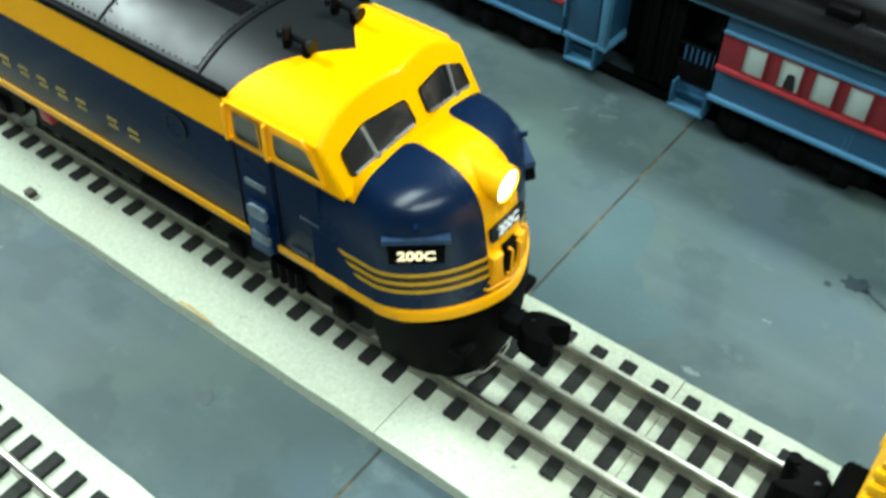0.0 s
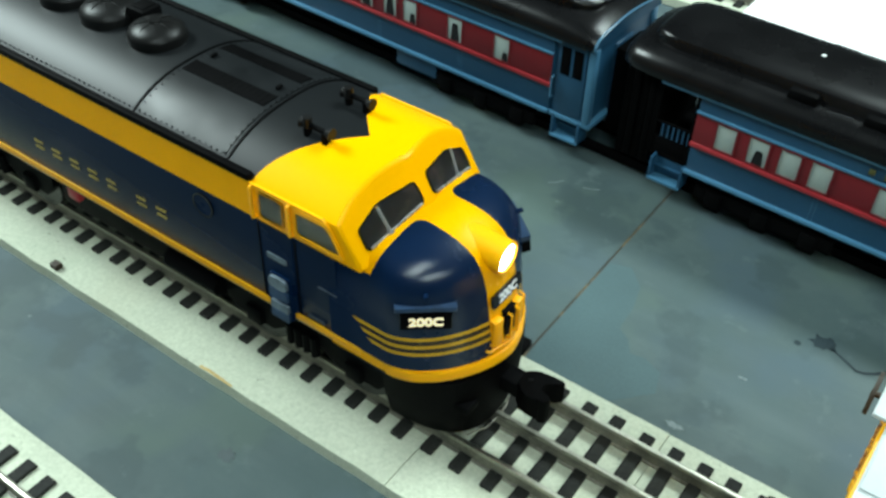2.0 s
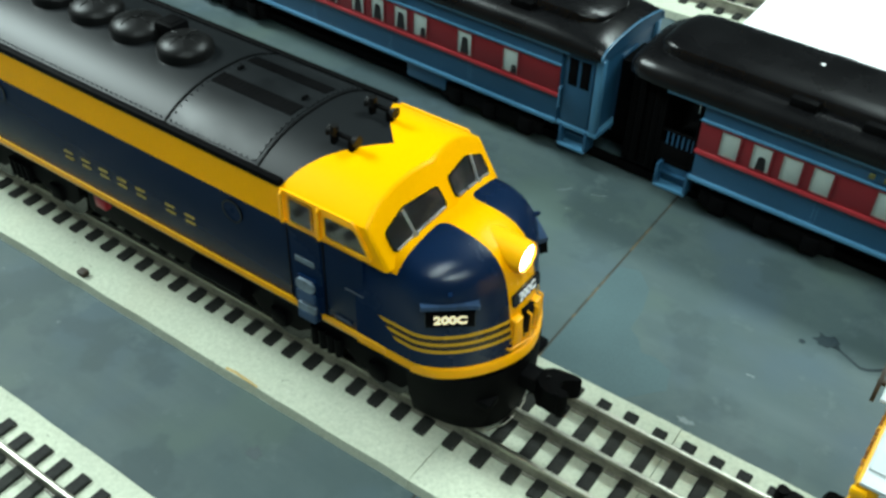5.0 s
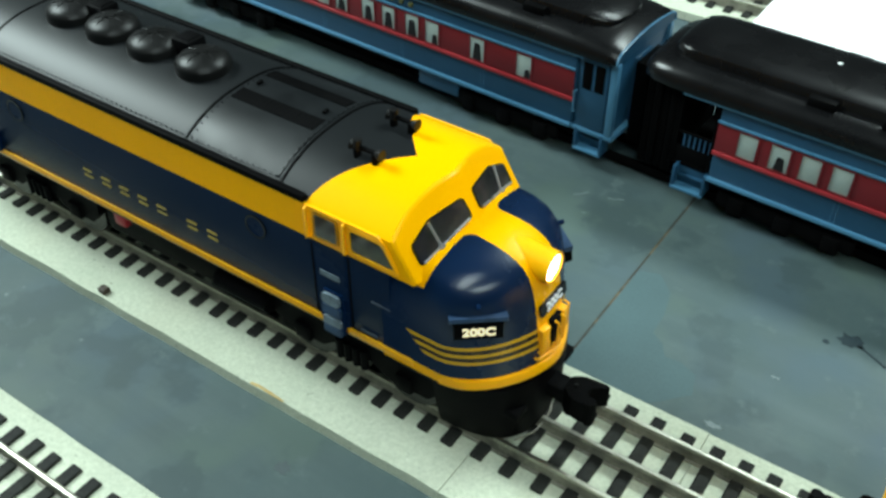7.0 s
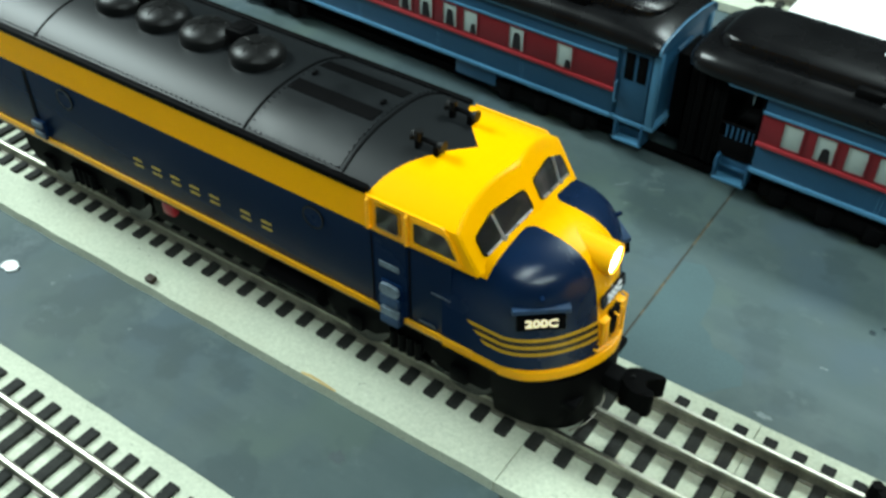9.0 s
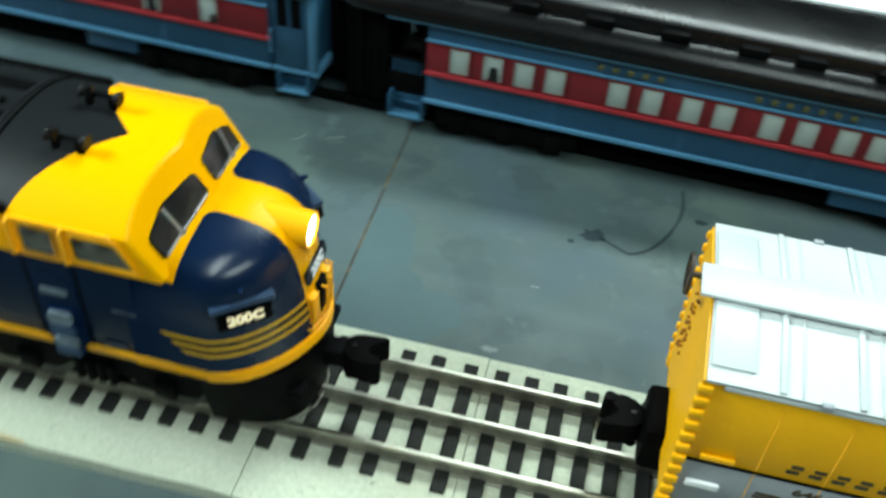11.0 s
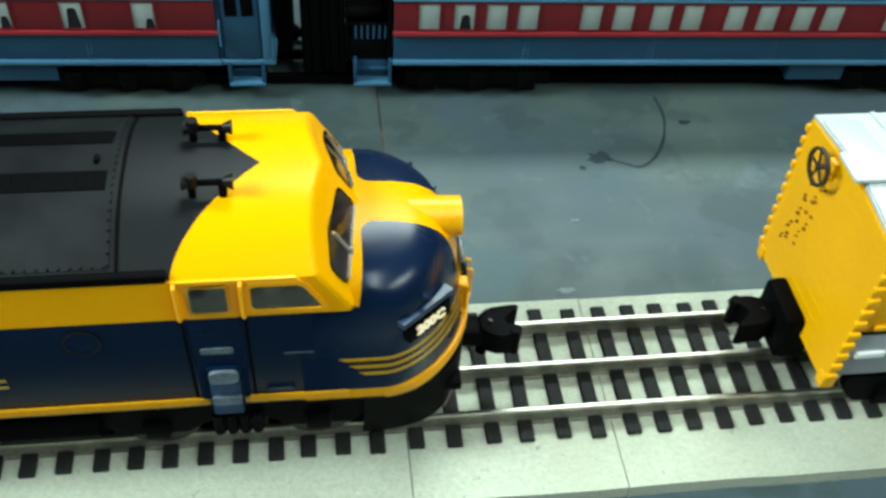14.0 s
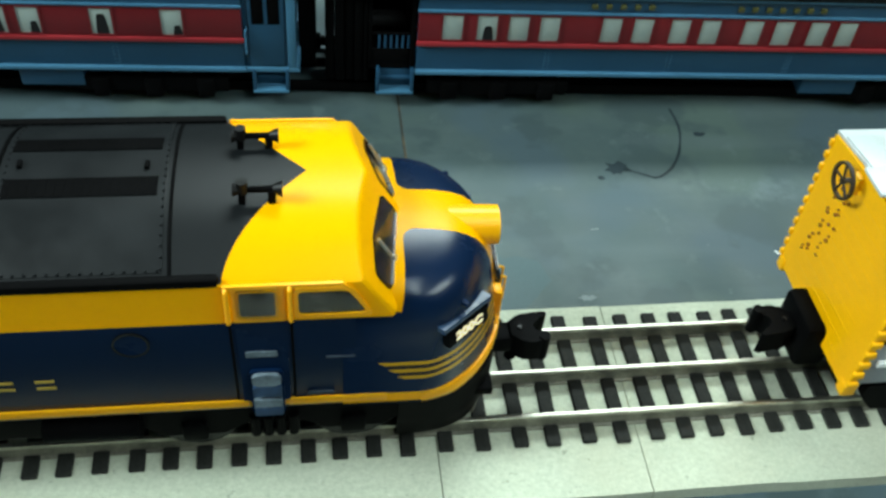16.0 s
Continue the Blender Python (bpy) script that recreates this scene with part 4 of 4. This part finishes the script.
def coach(label, shapes, at):
    car = thing("passenger_coach", label, "train coach", "coaches of the standing train", at=at)
    w = COACH_W
    body = part("side_wall", block(0, 248, 0.6, w - 0.6, SILL, 55.2, 0.4), coach_blue, car, "blue coach side wall")
    for near in (True, False):
        y0, y1 = (-0.1, 0.7) if near else (w - 0.7, w + 0.1)
        out = -1 if near else 1
        face = y0 if near else y1
        part("window_band", block(0, 248, y0, y1, 32.4, 46.0, 0.15), coach_red, car, "dark red window band")
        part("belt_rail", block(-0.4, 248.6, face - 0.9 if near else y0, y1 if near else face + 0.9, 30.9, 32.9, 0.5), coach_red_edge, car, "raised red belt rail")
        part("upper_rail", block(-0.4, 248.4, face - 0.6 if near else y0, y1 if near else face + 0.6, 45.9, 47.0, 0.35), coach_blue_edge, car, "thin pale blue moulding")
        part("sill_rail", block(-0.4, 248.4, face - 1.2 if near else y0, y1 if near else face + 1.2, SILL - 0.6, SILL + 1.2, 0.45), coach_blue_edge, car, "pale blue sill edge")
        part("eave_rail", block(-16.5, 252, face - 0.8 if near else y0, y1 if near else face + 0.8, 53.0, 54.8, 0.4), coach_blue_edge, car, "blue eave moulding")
        for i, x in enumerate(WINDOWS):
            pane = part("window", block(x + 0.3, x + 8.6, face - 0.12 if near else y0, y1 if near else face + 0.12, 33.7, 45.3, 0.05), milky, car, "milky white coach window")
            part("window_frame", ring([(x, 33.4), (x + 8.9, 33.4), (x + 8.9, 45.6), (x, 45.6)], 0.55, (0, face, 0), (1, 0, 0), (0, 0, 1), 0.5) if near else ring([(-x, 33.4), (-x, 45.6), (-x - 8.9, 45.6), (-x - 8.9, 33.4)], 0.55, (0, face, 0), (-1, 0, 0), (0, 0, 1), 0.5), coach_red, pane)
            if near and i in shapes:
                dx, wide, high = shapes[i]
                part("window_shape", prism(rounded([(x + dx, 33.9), (x + dx + wide, 33.9), (x + dx + wide * 0.8, 33.9 + high), (x + dx + wide * 0.2, 33.9 + high)], wide * 0.22), (0, face - 0.1, 0), (1, 0, 0), (0, 0, 1), 0.12), shape_black, pane, "plain dark printed shape")
        for x in (52.0, 102.0, 152.0, 200.0):
            bm = bmesh.new()
            for k in range(6):
                for dx in (-0.8, 0.8):
                    bmesh.ops.create_cone(bm, cap_ends=True, segments=6, radius1=0.32, radius2=0.15, depth=0.4, matrix=Matrix.Translation((x + dx, face + 0.1 * out + (0.7 if near else -0.7), 20.4 + 1.8 * k)) @ Matrix.Rotation(radians(90 if near else -90), 4, "X"))
            tagged(part("rivet_row", bm, coach_blue_edge, car, "short vertical rows of rivets"), kind="stuff")
        for start_x, count in ((66, 5), (124, 7)):
            for k in range(count):
                x = start_x + 5.6 * k
                part("letter_bar", block(x, x + 2.1, face - 0.75 if near else y1, y0 + 0.9 if near else face + 0.25, 48.9, 50.7, 0.08), faint_gold, car, "faint gold lettering drawn as bars")
    roof = part("roof", coach_roof(), coach_black, car, "glossy black rounded clerestory roof")
    part("clerestory", coach_clerestory(), coach_black, roof, "raised black clerestory along the roof")
    for x in (29.5, 57.5, 85.5, 113.5, 133.5, 161.5, 189.5, 217.0):
        for y in (w / 2 - 19.4, w / 2 + 19.4):
            part("roof_vent", block(x, x + 11.0, y - 2.6, y + 2.6, 62.2, 66.9, 1.1), black, roof, "small black roof ventilator")
    # right-hand vestibule, closed
    vest = part("vestibule", block(248.2, 266.5, 2.0, w - 2.0, SILL, 55.0, 0.6), coach_blue, car, "blue closed end vestibule")
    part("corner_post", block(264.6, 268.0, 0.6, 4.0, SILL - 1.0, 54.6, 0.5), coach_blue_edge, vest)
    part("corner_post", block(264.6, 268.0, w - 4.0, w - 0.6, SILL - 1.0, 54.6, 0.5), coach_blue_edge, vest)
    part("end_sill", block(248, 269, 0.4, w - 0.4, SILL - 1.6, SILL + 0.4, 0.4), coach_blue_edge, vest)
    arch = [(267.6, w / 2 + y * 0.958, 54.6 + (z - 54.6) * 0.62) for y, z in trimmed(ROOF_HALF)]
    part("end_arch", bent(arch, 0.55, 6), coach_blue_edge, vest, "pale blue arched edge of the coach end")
    part("end_panel", prism([(y - w / 2, z) for _, y, z in arch], (266.8, w / 2, 0), (0, 1, 0), (0, 0, 1), 0.7), coach_blue, vest, "blue end panel under the roof")
    part("end_door", block(266.2, 267.4, w / 2 - 7, w / 2 + 7, SILL, 50, 0.4), coach_blue, vest, "blue end door")
    for y in (1.5, w - 1.5):
        door = part("vestibule_door", block(250.2, 263.6, y - 0.5, y + 0.5, SILL + 1, 53.4, 0.3), coach_blue, vest, "blue vestibule door")
        for x in (251.6, 257.6):
            part("door_window", block(x, x + 4.6, y - 0.75, y + 0.75, 38.5, 51.4, 0.2), black, vest, "dark narrow door window")
        part("grab_rail", bent([(249.2, y - math.copysign(0.5, y - 10) * -1.0, 26), (249.2, y - 2.4 if y < 10 else y + 2.4, 26.5), (249.2, y - 2.4 if y < 10 else y + 2.4, 36), (249.2, y, 36.5)], 0.4, 6), coach_blue_edge, vest)
    # left-hand vestibule, open and dark
    end = part("open_platform", block(-18.5, 0.3, 4.0, w - 4.0, SILL - 1.4, SILL + 0.8, 0.4), black, car, "open dark end platform")
    part("platform_wall", block(-2.2, 0.3, 2.0, w - 2.0, SILL + 0.8, 55.0, 0.3), black, end)
    for y in (4.6, w - 4.6):
        part("platform_apron", block(-17.4, -1.0, y - 0.5, y + 0.5, SILL + 0.6, 26.6, 0.2), black, end)
        for k in range(6):
            x = -14.5 + 2.3 * k
            part("railing_bar", rod((x, y, 26.4), (x, y, 33), 0.5, seg=8), coach_blue, end, "blue-grey railing bar")
        part("railing_top", rod((-18.4, y, 33), (-1.4, y, 33), 0.6, seg=8), black, end)
        part("platform_post", block(-18.6, -17.4, y - 0.8, y + 0.8, SILL, 55, 0.2), black, end)
    # Black panels added to fill the gap, standing in for its deep shade.
    gap_filler = part("end_wall", block(-20.4, -18.8, 5, w - 5, 10, 57, 0.4), black, end, "black end diaphragm added to darken the gap between coaches")
    for k in range(4):
        part("gap_filler_fold", block(-24.2 - 3.8 * k, -20.6 - 3.8 * k, 6 + k % 2, w - 6 - k % 2, 9, 54 - k, 0.9), black, gap_filler)
    part("end_wall", block(268.4, 275.0, w / 2 - 10, w / 2 + 10, 10, 50, 0.6), black, vest, "black end diaphragm added to darken the gap between coaches")
    # steps at both ends
    for x0, x1 in ((-15.5, -0.6), (250.6, 264.6)):
        for near in (True, False):
            a, b = (-0.6, 8.0) if near else (w - 8.0, w + 0.6)
            steps = part("steps", block(x0, x1, a + (3.4 if near else 0), b - (0 if near else 3.4), 12.4, 13.6, 0.3), coach_blue, car, "blue folding end steps")
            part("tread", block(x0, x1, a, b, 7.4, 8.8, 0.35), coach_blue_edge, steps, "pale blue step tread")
            part("step_riser", block(x0 + 0.4, x1 - 0.4, a + 5 if near else a + 2.4, a + 6 if near else a + 3.4, 8.4, 18.0, 0.2), coach_blue, steps)
            for x in (x0, x1 - 1.2):
                part("step_side", block(x, x + 1.2, a + 0.4, b - 0.4, 7.6, SILL, 0.25), coach_blue, steps)
    part("battery_box", block(162, 186, 1.0, 13.0, 9.0, SILL, 0.6), coach_blue, car, "blue underfloor equipment box")
    part("battery_box", block(40, 62, w - 12.0, w - 1.0, 10.0, SILL, 0.6), coach_blue, car)
    part("underframe", block(-4, 252, 8, w - 8, 13.0, SILL, 0.4), black, car, "black underframe")
    for x in (34.0, 212.0):
        bogie = part("bogie", block(x - 27, x + 27, 12, w - 12, 9.0, 15.0, 0.8), black, car, "black six-wheel bogie")
        for y in (2.6, w - 2.6):
            part("side_frame", block(x - 29, x + 29, y - 1.4, y + 1.4, 6.5, 13.5, 1.0), black, bogie)
            for k in (-20, 0, 20):
                part("journal_box", block(x + k - 3.4, x + k + 3.4, y - 2.6, y + 2.6, 4.6, 13.0, 0.8), black, bogie)
        for k in (-20, 0, 20):
            for y in (w / 2 - 15.9, w / 2 + 15.9):
                part("wheel", rod((x + k, y - 2.2, 12.6), (x + k, y + 2.2, 12.6), 6.6, seg=20), black_gloss, bogie)
    part("coupler", block(268, 277, w / 2 - 3, w / 2 + 3, 12, 17, 0.8), black, car)
    part("coupler", block(-27, -18, w / 2 - 3, w / 2 + 3, 12, 17, 0.8), black, car)
    return car


TILT = -2.3
coach_b_at = pose(-33.0 * MM, 143.4 * MM, 0, 0, 0, TILT)
coach_a_at = pose((-99.5 - 248 * math.cos(radians(TILT))) * MM, (146.1 - 248 * math.sin(radians(TILT))) * MM, 0, 0, 0, TILT)
coach_b = coach("blue and red coach with milky windows and black roof", {1: (2.6, 4.6, 6.4)}, coach_b_at)
coach("blue and red coach with dark shapes in its windows", {13: (4.6, 3.6, 4.2), 12: (2.0, 5.0, 8.6), 11: (4.2, 3.6, 5.0), 10: (1.8, 5.2, 8.4), 9: (1.8, 5.2, 8.0), 8: (2.0, 5.0, 7.6), 7: (2.0, 5.0, 6.0)}, coach_a_at)
part("paint_chip", prism(wobbly(0, 0, 0.9, 0.8, 61, 10, 0.2), (32.0, 28.4, 70.35), (1, 0, 0), (0, 1, 0), 0.25), white_card, coach_b, "tiny white chip in the roof paint")
part("paint_chip", prism(wobbly(0, 0, 4.6, 1.3, 62, 14, 0.3), (62.5, 27.0, 70.42), (1, 0, 0), (0, 1, 0), 0.18), stain_grey, coach_b, "dull grey worn patch on the roof")

# the bare track that the coaches stand on, its rails painted black for shade
siding = thing("track", "bare rails under the standing coaches, blackened for shade", "railway track", kind="structure", at=coach_b_at)
for dy in (-15.9, 0.0, 15.9):
    part("rail", block(-620, 272, 26 + dy - 1.0, 26 + dy + 1.0, 1.8, 6.0, 0.3), black, siding, "dull dark steel rail")
# ---- the boxcar: end wall at x 0, length along +x ----
BOX_X, BOX_Y = 72.0, -1.4
car = thing("boxcar", "yellow and grey model boxcar with bright silver roof", "boxcar", at=pose(BOX_X * MM, BOX_Y * MM, 0))
BW, BL, B_LOW, B_MID, B_EAVE, B_RIDGE = 25.8, 262.0, 33.0, 52.4, 81.8, 85.4
part("lower_body", block(1.5, BL, -BW, BW, B_LOW + 1, B_MID, 0.3), box_grey, car, "grey lower side")
part("upper_body", block(1.5, BL, -BW, BW, B_MID, B_EAVE - 0.3, 0.3), box_yellow, car, "yellow upper side")
for sign in (-1, 1):
    y = sign * BW
    lo, hi = (y - 0.25, y + 0.1) if sign < 0 else (y - 0.1, y + 0.25)
    part("dividing_line", block(1.8, BL, lo, hi, B_MID - 0.5, B_MID + 0.5), black, car, "thin black dividing line")
    part("eave_strip", block(4.5, BL, y - 1.0 if sign < 0 else y, y if sign < 0 else y + 1.0, B_EAVE - 1.6, B_EAVE - 0.2, 0.3), box_silver, car, "pale eave strip")
    for k in range(14):
        x = 18.8 + 15.9 * k
        bm = bmesh.new()
        for i in range(38):
            z = 36.0 + 1.15 * i
            bmesh.ops.create_cone(bm, cap_ends=True, segments=5, radius1=0.3, radius2=0.15, depth=0.4, matrix=Matrix.Translation((x, y + 0.1 * sign, z)) @ Matrix.Rotation(radians(90 * -sign), 4, "X"))
        tagged(part("rivet_row", bm, box_yellow, car, "vertical row of fine rivets"), kind="stuff")
    bm = bmesh.new()
    for i in range(170):
        bmesh.ops.create_cone(bm, cap_ends=True, segments=5, radius1=0.3, radius2=0.15, depth=0.4, matrix=Matrix.Translation((12 + 1.45 * i, y + 0.1 * sign, 36.6)) @ Matrix.Rotation(radians(90 * -sign), 4, "X"))
    tagged(part("rivet_row", bm, box_grey, car, "long row of fine rivets"), kind="stuff")
    out = y + 1.3 * sign
    # The highlight on this lower grab step is put into its white colour.
    part("grab_step", block(4.0, 12.4, min(y, out), max(y, out), 42.6, 45.0, 0.5), white_card, car, "short grab step, painted white for its highlight")
    part("grab_step", block(5.0, 13.4, min(y, out), max(y, out), 54.2, 56.0, 0.5), box_yellow, car, "short yellow grab step")
    for k in range(5):
        x = 25.2 + 5.3 * k
        part("letter_bar", block(x, x + 3.0, lo, hi, 55.4, 56.6), box_print, car, "dark lettering drawn as bars")
        part("letter_bar", block(x + 0.8, x + 3.6, lo, hi, 57.4, 58.6), box_print, car)
    for a, b, z in ((21.0, 27.0, 44.4), (28.0, 36.0, 43.0), (37.0, 46.0, 43.2), (40.0, 46.0, 44.6), (20.6, 30.0, 43.0)):
        part("print_bar", block(a, b, lo, hi, z, z + 0.8), box_print, car, "small print drawn as bars")
for sign in (-1, 1):
    right = (1, 0, 0) if sign < 0 else (-1, 0, 0)
    text("car_number", "6464650", 3.6, box_print, car, plane_pose((37.4, sign * (BW + 0.2), 48.4), right, (0, 0, 1)), 0.05, "dark printed number", 1.35)

# ribbed yellow end
end_half = [(BW + 0.3, B_LOW - 2.4), (BW + 0.3, B_EAVE), (0.0, B_RIDGE - 0.6)]
end_wall = part("end_wall", prism([(-y, z) for y, z in trimmed(end_half)], (1.6, 0, 0), (0, -1, 0), (0, 0, 1), 2.0), box_yellow, car, "ribbed yellow end wall")
for k in range(10):
    z = 35.0 + 4.7 * k
    bm = bmesh.new()
    n = 12
    for i in range(n):
        t0, t1 = -1 + 2 * i / n, -1 + 2 * (i + 1) / n
        rod((1.78, t0 * (BW - 1.5), z), (1.78, t1 * (BW - 1.5), z), 0.3 * (1 - abs(t0) ** 6) + 2.0, 0.3 * (1 - abs(t1) ** 6) + 2.0, 24, bm)
    part("end_rib", bm, box_yellow, end_wall, "rounded pressed rib")
for y in (-BW - 0.4, BW + 0.4):
    for k in range(11):
        z = 33.0 + 4.45 * k
        part("corner_tab", block(-1.2, 2.4, y - 0.8, y + 0.8, z, z + 2.6, 0.6), box_yellow, end_wall)
part("end_foot", block(-1.0, 3.4, -BW - 0.4, -BW + 3.6, 28.6, 33.6, 0.8), box_yellow, end_wall)
part("end_foot", block(-1.0, 3.4, BW - 3.6, BW + 0.4, 28.6, 33.6, 0.8), box_yellow, end_wall)
rng = random.Random(77)
for k in range(26):
    z = 44 + 1.15 * k
    y = 15.5 - 0.22 * (z - 44) + rng.uniform(-4.2, 4.2)
    w, h = rng.uniform(0.25, 0.7), rng.uniform(0.4, 0.9)
    part("chain_link", block(-1.2, -0.2, y - w, y + w, z, z + h, 0.2), rust_mark, end_wall, "brown weathered end detail")
WY, WZ, WR = 8.6, 80.2, 5.4
wheel = part("brake_wheel", ring([(WR * math.cos(a * math.pi / 16), WR * math.sin(a * math.pi / 16)) for a in range(32)], 0.8, (-4.6, WY, WZ), (0, -1, 0), (0, 0, 1), 1.0), wheel_brown, car, "dark brown spoked brake wheel")
for k in range(5):
    a = 2 * math.pi * k / 5
    part("spoke", rod((-5.1, WY, WZ), (-5.1, WY + 4.9 * math.cos(a), WZ + 4.9 * math.sin(a)), 0.4, seg=6), wheel_brown, wheel)
part("brake_shaft", rod((-5.8, WY, WZ), (0.5, WY, WZ), 0.8, seg=10), wheel_brown, wheel)
part("brake_housing", block(-2.0, 0.6, WY - 2.0, WY + 2.0, WZ - 4.0, WZ + 2.0, 0.8), box_yellow, wheel)

# roof of ribbed panels with a running board
for sign in (-1, 1):
    a, b = Vector((0, sign * (BW + 0.9), B_EAVE)), Vector((0, 0, B_RIDGE))
    up = (b - a).normalized()
    length = (b - a).length
    right = (1, 0, 0) if sign < 0 else (-1, 0, 0)
    u = (lambda x: x) if sign < 0 else (lambda x: -x)
    outline = [(u(0.2), 0), (u(BL), 0), (u(BL), length), (u(0.2), length)]
    slope = part("roof_slope", prism(outline if sign < 0 else outline[::-1], a, right, up, 1.0), box_silver, car, "silver roof slope")
    n = Vector(right).cross(up).normalized()
    for k in range(15):
        x = 16.6 + 17.2 * k
        for w, h, dx in ((1.3, 0.9, 0.0), (0.5, 0.5, 4.4)):
            part("roof_rib", prism([(u(x + dx) - w / 2, 0.4), (u(x + dx) + w / 2, 0.4), (u(x + dx) + w / 2, length - 4), (u(x + dx) - w / 2, length - 4)], a + n * 0.9, right, up, h, bevel=0.2), box_silver, slope)
    part("roof_end_cap", prism([(u(0.6), length * 0.15), (u(10.5), length * 0.15), (u(10.5), length - 4.5), (u(0.6), length - 4.5)] if sign < 0 else [(u(10.5), length * 0.15), (u(0.6), length * 0.15), (u(0.6), length - 4.5), (u(10.5), length - 4.5)], a + n * 0.9, right, up, 0.8, bevel=0.3), box_silver, slope)
    for k in range(8):
        x = 25 + 30 * k
        part("eave_latch", block(x, x + 2.6, sign * (BW + 1.2) - 0.8, sign * (BW + 1.2) + 0.8, B_EAVE - 0.2, B_EAVE + 1.6, 0.4), box_grey, slope)
board = part("running_board", block(-3.4, BL, -5.4, 5.4, 86.8, 88.0, 0.35), box_silver, car, "white roof running board")
for k in range(9):
    x = 6 + 30 * k
    part("board_saddle", block(x, x + 2, -5, 5, 84.6, 86.9, 0.2), box_silver, board)
knuckle_coupler(car, 1.0, -1, 28.5)
part("coupler_pocket", block(-6, 4, -9, 9, 20, 37, 2.0), black, car, "black coupler pocket")
part("underframe", block(4, BL, -18, 18, 27.5, 33.6, 0.5), black, car, "black underframe")
for x in (24.0, 36.0, 52.0):
    part("side_bracket", block(x, x + 9, -BW - 0.2, -BW + 3, 30.6, 33.8, 0.6), black, car)
truck(car, 40.0, wheels=(-16, 16), width=19.5, low=13.0, high=28.0, r=8.6)
truck(car, 215.0, wheels=(-16, 16), width=19.5, low=13.0, high=28.0, r=8.6)
